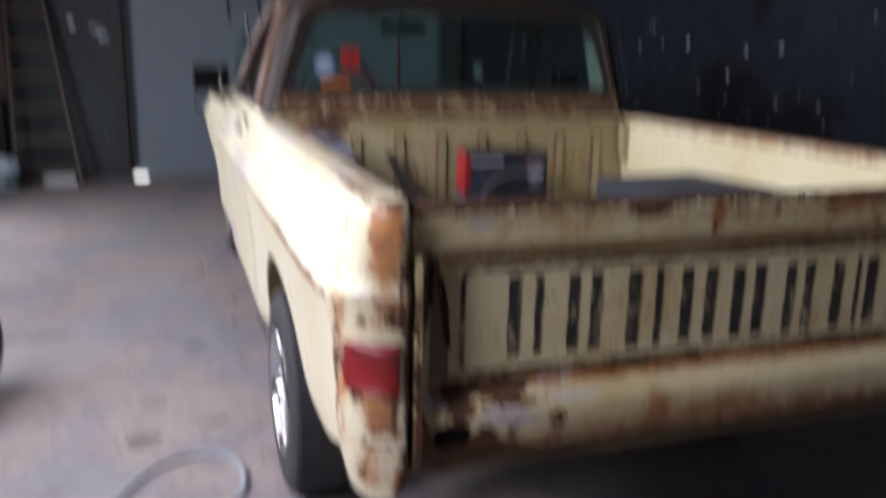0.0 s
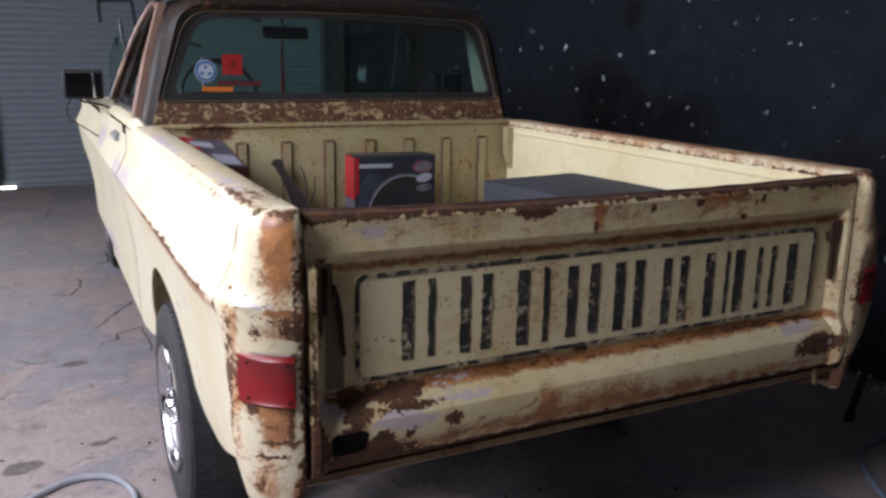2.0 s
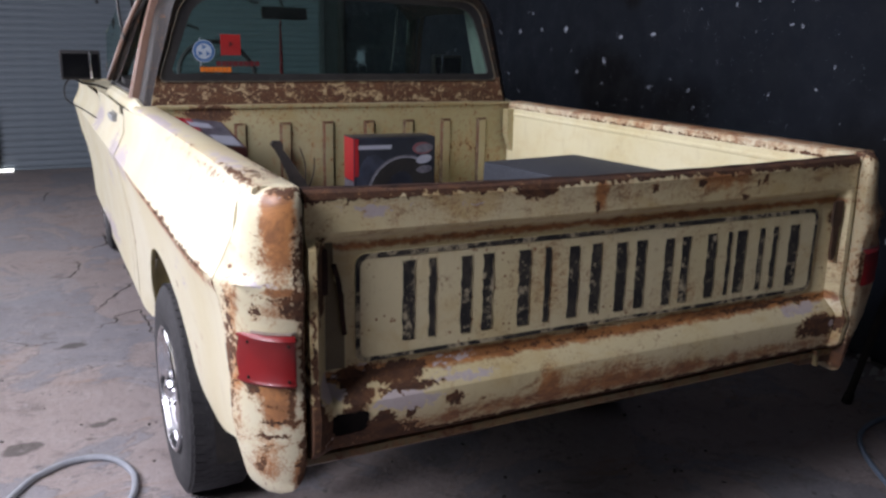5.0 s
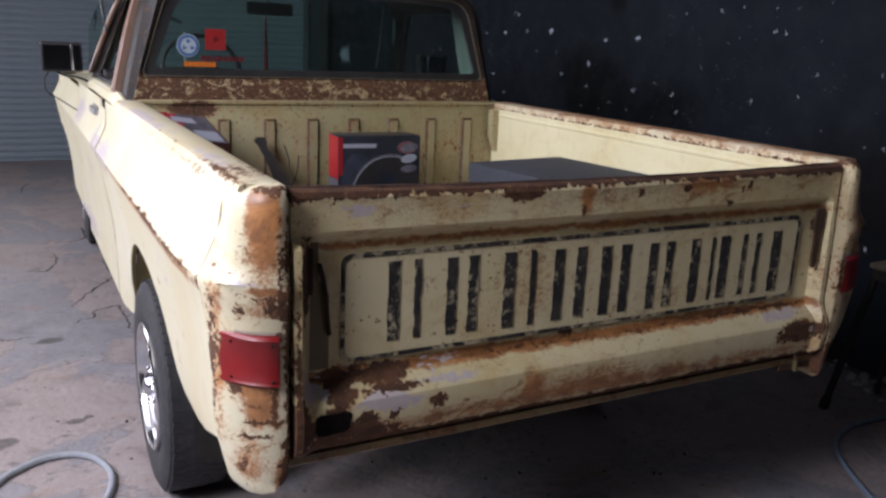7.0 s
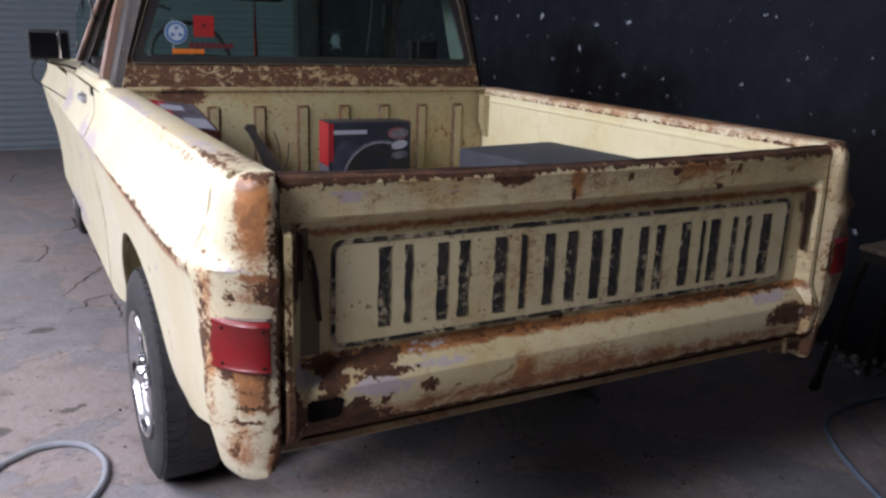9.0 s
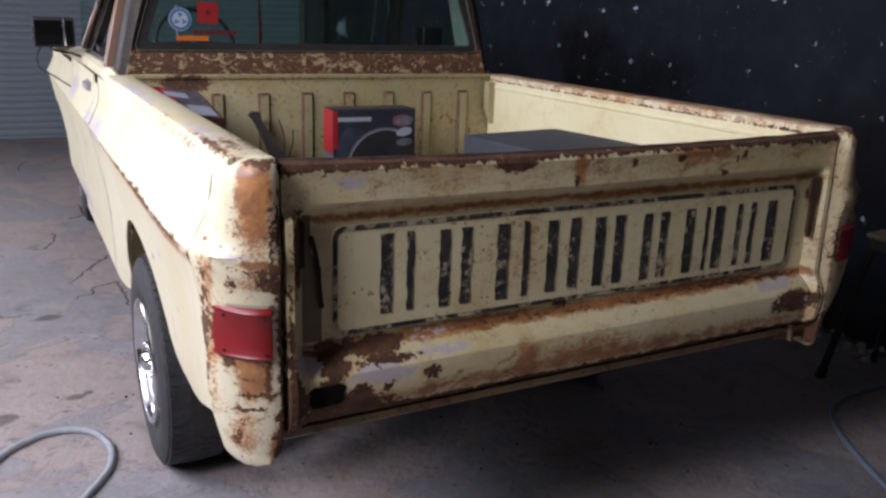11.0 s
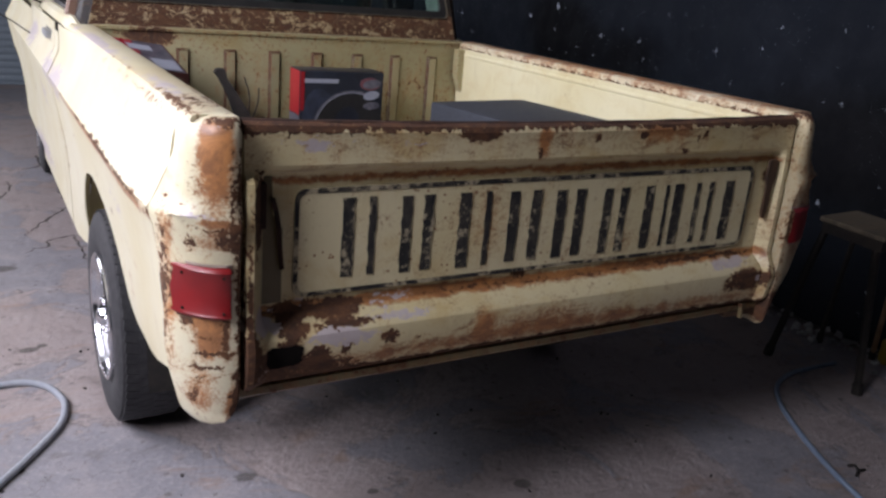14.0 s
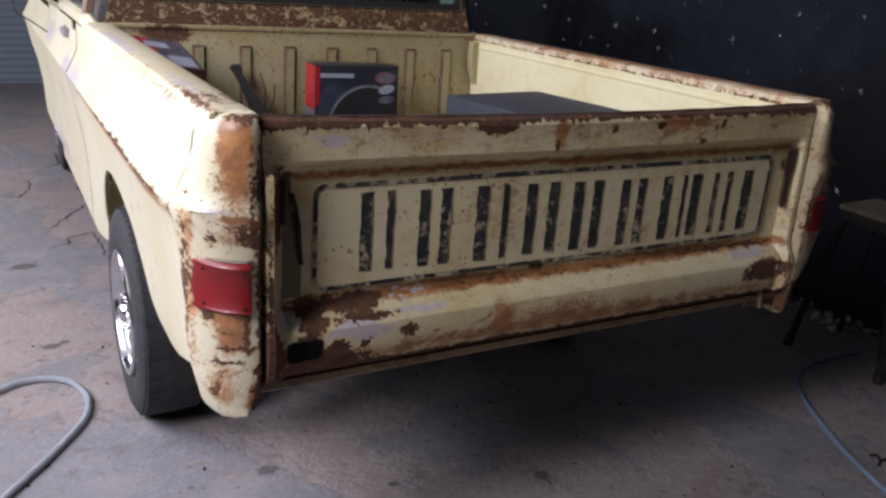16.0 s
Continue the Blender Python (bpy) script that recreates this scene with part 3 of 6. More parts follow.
    tone = mix(nt, scuff, tone, (0.40, 0.36, 0.335))
    dents = step(nt, grain(nt, stretch(nt, v, (1.5, 1, 1)), 7, 6, 0.75, 1.0), 0.36, 0.27, 0, 0.7)
    tone = mix(nt, dents, tone, (0.115, 0.098, 0.088))
    skim = step(nt, calc(nt, "ADD", blobs(nt, v, [((-2.0, 2.9, 0), (0.75, 0.75, 1), 1.0), ((-1.45, 3.9, 0), (0.55, 0.55, 1), 0.9), ((-2.6, 4.6, 0), (0.9, 0.7, 1), 0.8)]), calc(nt, "MULTIPLY", calc(nt, "SUBTRACT", mid, 0.5), 0.9)), 0.25, 0.40)
    tone = mix(nt, calc(nt, "MULTIPLY", skim, 0.35), tone, mix(nt, fine, (0.26, 0.262, 0.27), (0.31, 0.31, 0.315)))
    tone = mix(nt, crack, tone, (0.045, 0.04, 0.036))
    cool = nt.nodes.new("ShaderNodeVectorMath")  # shifts the whole floor a little towards blue
    cool.operation = "MULTIPLY"
    put(nt, cool.inputs[0], tone)
    cool.inputs[1].default_value = (0.96, 0.985, 1.06)
    put(nt, b.inputs["Base Color"], cool.outputs[0])
    put(nt, b.inputs["Roughness"], step(nt, mid, 0.3, 0.7, 0.62, 0.9))
    h = calc(nt, "ADD", calc(nt, "MULTIPLY", fine, 0.25), calc(nt, "ADD", calc(nt, "ADD", calc(nt, "ADD", calc(nt, "MULTIPLY", worn, -0.35), calc(nt, "MULTIPLY", mid, 0.7)), calc(nt, "MULTIPLY", pits, calc(nt, "ADD", 0.3, calc(nt, "MULTIPLY", worn, 0.5)))), calc(nt, "MULTIPLY", crack, -1.2)))
    relief(nt, b, h, 0.85, 0.013)
    return m


def two_tone_wall(name, low, high, edge, chips=0.5, soot_shade=(), along="Y", rise=0.0):
    """Limewashed wall: a dark painted dado below a grey field, with chipped specks, and blobs of soot and painted
    shade.
    """
    m, nt, b = plain(name, 0.75)
    v = where(nt)
    sep = nt.nodes.new("ShaderNodeSeparateXYZ")
    put(nt, sep.inputs[0], v)
    fine, mid, wide = grain(nt, v, 40, 5, 0.7), grain(nt, v, 6, 5, 0.6), grain(nt, v, 1.1, 4, 0.55)
    z = calc(nt, "ADD", sep.outputs["Z"], calc(nt, "MULTIPLY", calc(nt, "SUBTRACT", mid, 0.5), 0.03))
    if rise:  # the painter's line climbs along the wall
        z = calc(nt, "SUBTRACT", z, calc(nt, "MULTIPLY", calc(nt, "SUBTRACT", sep.outputs["Y"], 2.06), rise))
    up = step(nt, z, edge - 0.012, edge + 0.012)
    dark = mix(nt, step(nt, wide, 0.3, 0.7), low, tuple(x * 0.62 for x in low))
    dark = mix(nt, step(nt, mid, 0.55, 0.8, 0, 0.4), dark, tuple(x * 1.6 for x in low))
    light = mix(nt, step(nt, wide, 0.3, 0.7), high, tuple(x * 0.8 for x in high))
    tone = mix(nt, up, dark, light)
    if soot_shade:
        s = step(nt, calc(nt, "ADD", blobs(nt, v, soot_shade), calc(nt, "MULTIPLY", calc(nt, "SUBTRACT", mid, 0.5), 0.5)), 0.1, 0.6, 0, 0.85)
        tone = mix(nt, s, tone, (0.0022, 0.0022, 0.0026))
    c = nt.nodes.new("ShaderNodeTexVoronoi")
    put(nt, c.inputs["Vector"], swizzle(nt, v, along, "Z"))
    c.voronoi_dimensions = "2D"
    c.inputs["Scale"].default_value = 6.0
    k = nt.nodes.new("ShaderNodeSeparateColor")
    nt.links.new(c.outputs["Color"], k.inputs[0])
    near = calc(nt, "ADD", c.outputs["Distance"], calc(nt, "MULTIPLY", calc(nt, "SUBTRACT", grain(nt, v, 55, 4, 0.8), 0.5), 0.95))
    size = calc(nt, "MULTIPLY", calc(nt, "POWER", k.outputs[0], 6.0), 0.10)
    herd = step(nt, grain(nt, v, 1.3, 3, 0.6), 0.40, 0.53)
    chip = calc(nt, "MULTIPLY", calc(nt, "MULTIPLY", step(nt, calc(nt, "SUBTRACT", near, size), -0.012, -0.045), step(nt, k.outputs[1], 1 - chips, 1 - chips + 0.02)), herd)
    chip = calc(nt, "MAXIMUM", chip, calc(nt, "MULTIPLY", calc(nt, "MULTIPLY", step(nt, grain(nt, v, 60, 3, 0.7), 0.66, 0.70), step(nt, grain(nt, v, 3.2, 4, 0.6), 0.56, 0.66)), 0.8 if chips > 0.2 else 0.0))
    dust_and_haze = calc(nt, "MULTIPLY", step(nt, grain(nt, v, 95, 2, 0.6), 0.705, 0.735), step(nt, grain(nt, v, 1.7, 4, 0.6), 0.40, 0.60))
    chip = calc(nt, "MAXIMUM", chip, calc(nt, "MULTIPLY", dust_and_haze, 0.5 if chips > 0.2 else 0.0))
    tone = mix(nt, chip, tone, (0.42, 0.47, 0.53))
    put(nt, b.inputs["Base Color"], tone)
    put(nt, b.inputs["Roughness"], step(nt, mid, 0.3, 0.7, 0.6, 0.85))
    b.inputs["Specular IOR Level"].default_value = 0.15
    relief(nt, b, calc(nt, "ADD", calc(nt, "MULTIPLY", fine, 0.4), mid), 0.35, 0.01)
    return m


FLOOR = concrete_floor()
# east wall: soot, and from y 0.9 nearer, blobs that paint its shade
WALL_EAST = two_tone_wall("east_wall_paint", (0.0092, 0.0122, 0.0178), (0.10, 0.118, 0.150), 2.11, 0.50, [((2.5, 3.3, 1.25), (0.3, 0.55, 0.42), 1.0), ((2.5, 3.05, 1.86), (0.3, 0.16, 0.13), 1.0), ((2.5, 2.55, 1.15), (0.3, 0.6, 0.3), 0.7), ((2.5, 0.9, 0.85), (0.3, 1.1, 0.40), 0.6), ((2.5, 0.2, 1.1), (0.3, 0.6, 0.6), 0.5), ((2.5, 0.6, 1.10), (0.3, 1.6, 0.8), 0.42)], rise=0.048)
WALL_NORTH = two_tone_wall("north_wall_paint", (0.058, 0.066, 0.068), (0.115, 0.125, 0.135), 2.38, 0.12, along="X")
WALL_PLAIN = two_tone_wall("plain_wall_paint", (0.045, 0.05, 0.06), (0.10, 0.105, 0.115), 1.5, 0.1)
CEILING = grainy("roof_sheet", (0.06, 0.06, 0.06), (0.10, 0.098, 0.095), 0.7, 12)
GUIDE = grainy("guide_steel", (0.055, 0.062, 0.066), (0.10, 0.108, 0.112), 0.6, 20, bump=0.2)
SHUTTER = grainy("galvanised_slat", (0.15, 0.185, 0.215), (0.205, 0.24, 0.27), 0.5, 14, metal=0.0, spread=(0.4, 1, 6), bump=0.1)
WOOD = grainy("old_wood", (0.050, 0.036, 0.026), (0.115, 0.084, 0.060), 0.75, 30, spread=(6, 6, 0.6), bump=0.3)
MARKER = grainy("black_marker", (0.02, 0.02, 0.022), (0.05, 0.05, 0.055), 0.7, 60)

# ---- the workshop ----
bm = bmesh.new()
bmesh.ops.create_grid(bm, x_segments=2, y_segments=2, size=150)
ground = tagged(part("floor", bm, FLOOR), "stained and cracked grey concrete workshop floor", "floor", kind="structure")

# cracks in the concrete, as ragged dark grooves
def crack_ribbon(width, line):
    random.seed(int(width * 1e4) + len(line))
    pts = []
    for (x0, y0), (x1, y1) in zip(line, line[1:]):
        for k in range(5):
            pts.append((x0 + (x1 - x0) * k / 5 + random.uniform(-0.010, 0.010), y0 + (y1 - y0) * k / 5 + random.uniform(-0.014, 0.014)))
    pts.append(line[-1])
    rows = []
    for i, (x, y) in enumerate(pts):
        a, b = pts[max(0, i - 1)], pts[min(len(pts) - 1, i + 1)]
        d = Vector((b[0] - a[0], b[1] - a[1], 0)).normalized()
        w = width * 1.5 * random.uniform(0.30, 1.0) * min(1.0, 0.15 + 4 * min(i, len(pts) - 1 - i) / len(pts))
        rows.append([(x - d.y * w, y + d.x * w, 0.0002), (x, y, 0.0012), (x + d.y * w, y - d.x * w, 0.0002)])
    return loft(rows)


CRACK = grainy("crack_dirt", (0.022, 0.019, 0.017), (0.06, 0.05, 0.043), 0.95, 40)
for width, line in (
    (0.007, [(-1.06, 3.27), (-1.02, 3.37), (-0.95, 3.49), (-0.87, 3.66), (-0.81, 3.74), (-0.78, 3.84), (-0.79, 3.96), (-0.80, 4.12), (-0.81, 4.30)]),
    (0.006, [(-1.22, 4.03), (-1.16, 4.06), (-1.12, 4.14), (-1.08, 4.29), (-1.08, 4.42), (-1.10, 4.51)]),
    (0.008, [(-1.00, 4.80), (-0.92, 4.82), (-0.86, 4.90), (-0.85, 5.10), (-0.86, 5.28)]),
    (0.006, [(-1.07, 2.95), (-1.03, 3.02), (-0.97, 3.04), (-0.96, 3.15), (-0.90, 3.18), (-0.82, 3.21), (-0.82, 3.12), (-0.81, 3.03), (-0.81, 2.92), (-0.81, 2.81), (-0.81, 2.71)]),
    (0.004, [(-1.52, 2.98), (-1.44, 2.89), (-1.39, 2.82), (-1.32, 2.83), (-1.26, 2.84)]),
    (0.006, [(-1.25, 6.81), (-1.20, 7.21), (-1.16, 7.28)]),
):
    part("floor_crack", crack_ribbon(width, line), CRACK, ground, smooth=0)
random.seed(12)


EX, NY, WX, SY, TOP = 2.45, 8.75, -3.75, -5.0, 5.4


def wall(name, lo, hi, mat, label):
    return tagged(part(name, box(lo, hi), mat, smooth=0), label, "wall", kind="structure")


wall("wall_east", (EX, SY - 0.2, 0), (EX + 0.2, NY + 0.2, TOP), WALL_EAST, "dark navy and grey painted masonry wall, chipped and sooty, with shade painted at its near end")
wall("wall_north_a", (WX - 0.2, NY, 0), (-1.68, NY + 0.2, TOP), WALL_NORTH, "dark painted wall beside the rolling shutter")
wall("wall_north_b", (2.16, NY, 0), (EX, NY + 0.2, TOP), WALL_NORTH, "narrow dark wall beside the rolling shutter")
wall("wall_north_c", (-1.68, NY, 3.4), (2.16, NY + 0.2, TOP), WALL_NORTH, "grey painted wall above the rolling shutter")
# south and west walls and the roof are unseen, assumed to close the room
wall("wall_south", (WX - 0.2, SY - 0.2, 0), (EX, SY, TOP), WALL_PLAIN, "grey painted workshop wall")
wall("wall_west_a", (WX - 0.2, 2.8, 0), (WX, 4.6, TOP), WALL_PLAIN, "grey painted workshop wall beside the gateway")
wall("wall_west_e", (WX - 0.2, 6.6, 0), (WX, NY, TOP), WALL_PLAIN, "grey painted workshop wall beside the doorway")
wall("wall_west_f", (WX - 0.2, 4.6, 2.8), (WX, 6.6, TOP), WALL_PLAIN, "grey painted lintel over the doorway")
wall("wall_west_b", (WX - 0.2, SY, 0), (WX, -1.6, TOP), WALL_PLAIN, "grey painted workshop wall beside the gateway")
# added out of view, to keep low light off the floor and flank
wall("wall_west_d", (WX - 0.2, -1.6, 0), (WX, 2.8, 1.5), WALL_PLAIN, "unseen breast wall added below the wide opening to block low light")
wall("wall_west_c", (WX - 0.2, -1.6, 4.6), (WX, 2.8, TOP), WALL_PLAIN, "grey painted lintel over the gateway")
tagged(part("ceiling", box((WX - 0.2, SY - 0.2, TOP), (EX + 0.2, NY + 0.2, TOP + 0.12)), CEILING, smooth=0), "grey sheet roof", "ceiling", kind="structure")

# rolling shutter: interlocking curved slats, hung in its opening
shutter = tagged(new("door_1"), "grey ribbed steel rolling shutter with black graffiti, closed", "shutter", kind="structure")
shutter.location = (0, NY, 0)
PITCH = 0.075
ring = [(0.0, 0.0), (-0.011, 0.012), (-0.016, 0.030), (-0.013, 0.050), (-0.004, 0.066), (0.0, 0.0745)]
bm = loft([[(x, y + 0.05, z) for y, z in ring] for x in (-1.68, 2.16)])
slat_mesh = mesh_of("slat", thick(bm, 0.003), SHUTTER)
for k in range(46):
    s = new("slat", slat_mesh)
    s.parent, s.location = shutter, (0, 0, 0.03 + k * PITCH)
part("bottom_bar", box((-1.68, 0.02, 0.006), (2.16, 0.07, 0.032), 0.004), SHUTTER, shutter)
for x in (-1.68, 2.10):
    part("guide_rail", box((x, -0.03, 0), (x + 0.06, 0.03, 3.4), 0.006), GUIDE, shutter)


def stroke(points, w=0.035, y=NY + 0.030):
    """A flat painted stroke on the shutter."""
    pts = [Vector(p) for p in points]
    bm = bmesh.new()
    rings = []
    for i, p in enumerate(pts):
        d = (pts[min(i + 1, len(pts) - 1)] - pts[max(i - 1, 0)]).normalized()
        n = Vector((-d.y, d.x)) * w / 2
        rings.append([(p.x + n.x, y, p.y + n.y), (p.x - n.x, y, p.y - n.y), (p.x - n.x, y + 0.004, p.y - n.y), (p.x + n.x, y + 0.004, p.y + n.y)])
    add_loft(bm, rings, True, True)
    return bm


def arc(cx, cz, rx, rz, a0, a1, n=14):
    return [(cx + rx * math.cos(radians(a0 + (a1 - a0) * k / n)), cz + rz * math.sin(radians(a0 + (a1 - a0) * k / n))) for k in range(n + 1)]


GRAFFITI = [[(-0.51, 2.33), (-0.49, 1.85)], [(-0.17, 2.36), (-0.10, 1.70)], [(-0.50, 2.08), (-0.16, 2.10)], arc(0.18, 2.14, 0.16, 0.20, 100, 440),
            [(0.48, 2.34), (0.46, 1.95), (0.66, 1.94)], [(0.70, 1.95), (0.86, 2.36), (1.00, 1.96)], [(0.76, 2.12), (0.98, 2.13)], arc(1.30, 2.15, 0.16, 0.22, 60, 290), arc(1.62, 2.18, 0.16, 0.18, 90, 430),
            [(-0.18, 1.62), (-0.12, 1.25)], [(0.45, 1.66), (0.62, 1.60)]]
graffiti = thing("graffiti", (0, 0, 0), "black sprayed graffiti letters across the grey shutter slats", "graffiti")
for g in GRAFFITI:
    part("stroke", stroke(g), MARKER, graffiti, smooth=0)

# glowing material that stands for daylight at the foot of the shutter
LIT = bpy.data.materials.new("daylight_glow")
LIT.use_nodes = True
LIT.node_tree.nodes["Principled BSDF"].inputs["Emission Color"].default_value = (1, 1, 1, 1)
LIT.node_tree.nodes["Principled BSDF"].inputs["Emission Strength"].default_value = 3.0


# ---- the pickup truck ----
truck = thing("pickup_truck", (0, 0, 0), "old cream pickup truck with rusty paint and a lettered tailgate", "pickup truck")
SIDE = [(0.42, 0.852), (0.46, 0.872), (0.50, 0.898), (0.56, 0.922), (0.62, 0.936), (0.70, 0.944), (0.78, 0.951), (0.86, 0.962), (0.95, 0.978), (1.02, 0.990), (1.045, 0.999), (1.06, 1.000), (1.072, 0.992), (1.10, 0.978), (1.15, 0.955), (1.20, 0.938), (1.235, 0.926), (1.25, 0.915)]
AXLE_R, AXLE_F, HUB = 1.19, 4.76, 0.362
ARCH_R, ARCH_Z = 1.122, 0.36


def flank(z):
    for (a, p), (b, q) in zip(SIDE, SIDE[1:]):
        if z <= b:
            return p + (q - p) * max(0, (z - a) / (b - a))
    return SIDE[-1][1]


def flank_at(z, y):
    """The flank draws in a little towards the tail."""
    t = max(0.0, min(1.0, (0.36 - y) / 0.34))
    u = max(0.0, min(1.0, (y - 1.45) / 0.40))
    full = max(0.0, 0.937 + 0.02 * (z - 0.445) - flank(z)) * u * u * (3 - 2 * u)  # the fuller sill under the cab
    nose = 0.16 * max(0.0, (y - 4.85) / 0.63) ** 2
    return flank(z) + full - nose - 0.020 * t * t * (1 if z < 1.2 else 0.2) * (1 if z > 0.95 else max(0.0, (z - 0.6) / 0.35)) - 0.04 * t * t * max(0.0, min(1.0, (0.76 - z) / 0.15))


def side_panel(y0, y1, top=1.25, bottom=0.58, arch=None, r=0.50, squash=1.0, inset=0.0):
    """One flank of the body, with a wheel arch cut into it: a skin of rows from its lower edge to its upper one."""
    ys = [y0 + (y1 - y0) * k / 16 for k in range(17)]
    if arch is not None:
        half = math.sqrt(r * r - (bottom - ARCH_Z) ** 2)
        ys = [y for y in ys if not arch - half - 0.02 < y < arch + half + 0.02]
        ys += [arch - half * math.cos(math.pi * k / 28) for k in range(29)]
    ys.sort()
    levels = [s[0] for s in SIDE if bottom < s[0] < top - 0.004]
    rings = []
    for y in ys:
        low = bottom + (0.125 + max(0.0, 0.42 - y) / 0.36 * 0.115 if y0 < 0.2 and y < 0.75 else 0.0)
        if arch is not None and abs(y - arch) < r:
            curve = ARCH_Z + math.sqrt(r * r - (y - arch) ** 2) * squash
            low = max(low, curve) + 0.02 * max(0.0, 1 - abs(low - curve) / 0.06) ** 2
        zs = [low] + [max(low + 0.0006 * (i + 1), z) for i, z in enumerate(levels)] + [top]
        rings.append([(-(flank_at(z, y) - inset), y, z) for z in zs])
    return thick(loft(rings), 0.006)


def both(name, bm, mat, parent, label="", smooth=30):
    """A part on the near side and its mirror image on the far side."""
    a = part(name, bm.copy(), mat, parent, label, smooth)
    b = part(name, mirror_x(bm), mat, parent, label, smooth)
    return a, b


# cargo bed
both("bed_side", side_panel(0.095, 1.975, arch=ARCH_R, bottom=0.445, r=0.522, squash=0.958), PAINT_SIDE, truck)
# rolled rail on top of each bed side
sec = [(-0.918, 1.243), (-0.914, 1.252), (-0.905, 1.256), (-0.832, 1.254), (-0.822, 1.249), (-0.822, 1.222), (-0.828, 1.222), (-0.830, 1.246), (-0.905, 1.247), (-0.910, 1.240)]
both("bed_rail", loft([[(x, y, z) for x, z in sec] for y in (0.026, 0.3, 0.7, 1.1, 1.5, 1.965)], True, True), PAINT_RAIL, truck)
both("inner_wall", box((-0.828, 0.06, 0.70), (-0.818, 1.94, 1.225)), PAINT_INNER, truck)
# stiffening ledge along the inside of each wall
both("inner_ledge", loft([[(-0.818, y, 1.206), (-0.8145, y, 1.202), (-0.8145, y, 1.194), (-0.818, y, 1.190)] for y in (0.08, 1.92)], True, True), PAINT_INNER, truck)
both("stake_pocket", loft([[(-0.818, y, 1.222), (-0.785, y, 1.222), (-0.785, y, 1.10), (-0.818, y, 1.02)] for y in (1.885, 1.930)], True, True), PAINT_BULKHEAD_DIM, truck)
arch_ring = [(ARCH_R + 0.40 * math.cos(a), 0.70 + max(0.0, 0.24 * math.sin(a))) for a in (math.pi * k / 14 for k in range(15))]
both("wheel_house", thick(loft([[(x, y, z) for y, z in arch_ring] for x in (-0.82, -0.56)]), 0.004), PAINT_INNER, truck)
# rolled lip round each rear arch
lip = [(ARCH_R + 0.522 * math.cos(a), ARCH_Z + 0.5 * math.sin(a)) for a in (radians(25 + 130 * k / 24) for k in range(25))]
both("arch_lip", thick(loft([[(-(flank(z) - 0.003), y, z), (-(flank(z) - 0.016), y, z + 0.003)] for y, z in lip]), 0.004), ARCH_PAINT, truck)
# lining behind each arch; black on the rear half paints the shade behind the wheel
liner = [(ARCH_R + 0.52 * math.cos(a), ARCH_Z + 0.52 * math.sin(a)) for a in (math.pi * k / 20 for k in range(21))]
both("arch_liner", loft([[(x, y, z) for y, z in liner[:12]] for x in (-0.925, -0.60)]), ARCH_PAINT, truck)
both("arch_liner", loft([[(x, y, z) for y, z in liner[11:]] for x in (-0.905, -0.60)]), UNDERBODY, truck)
bm = box((-0.80, 0.03, 0.675), (0.80, 1.95, 0.70))
for k in range(12):
    add_box(bm, (-0.72 + k * 0.127, 0.06, 0.70), (-0.66 + k * 0.127, 1.93, 0.71), 0.003, 1)
part("bed_floor", bm, DARK_RUST, truck)
bulkhead = part("bulkhead", box((-0.83, 1.945, 0.68), (0.83, 1.962, 1.246), 0.003), PAINT_BULKHEAD_DIM, truck)
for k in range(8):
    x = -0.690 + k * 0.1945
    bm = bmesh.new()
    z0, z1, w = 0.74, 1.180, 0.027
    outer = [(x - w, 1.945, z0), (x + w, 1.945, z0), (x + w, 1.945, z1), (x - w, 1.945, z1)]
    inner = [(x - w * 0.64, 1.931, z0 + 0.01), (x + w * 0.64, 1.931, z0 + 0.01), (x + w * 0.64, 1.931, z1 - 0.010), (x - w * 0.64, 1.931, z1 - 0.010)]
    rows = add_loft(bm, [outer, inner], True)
    # the slopes take the darker colour that draws their shade
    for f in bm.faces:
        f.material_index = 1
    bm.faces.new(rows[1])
    part("rib", bm, [PAINT_RIB, PAINT_RIB_SHADE], bulkhead, smooth=0)
part("bulkhead_lip", loft([[(x, 1.935, 1.243), (x, 1.935, 1.254), (x, 1.975, 1.257), (x, 1.975, 1.243)] for x in (-0.83, 0.83)], True, True), PAINT_BULKHEAD_DIM, truck, smooth=0)

# rear corner posts, tapering to a tip below, with the lamps
POST = [(0.606, 0.904), (0.609, 0.917), (0.616, 0.927), (0.630, 0.936), (0.664, 0.948), (0.706, 0.958), (0.76, 0.965), (0.85, 0.966), (0.98, 0.967), (1.02, 0.970), (1.042, 0.976), (1.056, 0.977), (1.066, 0.967), (1.078, 0.956), (1.10, 0.947), (1.14, 0.940), (1.18, 0.935), (1.22, 0.927), (1.238, 0.921), (1.249, 0.911), (1.255, 0.897)]
rings = []
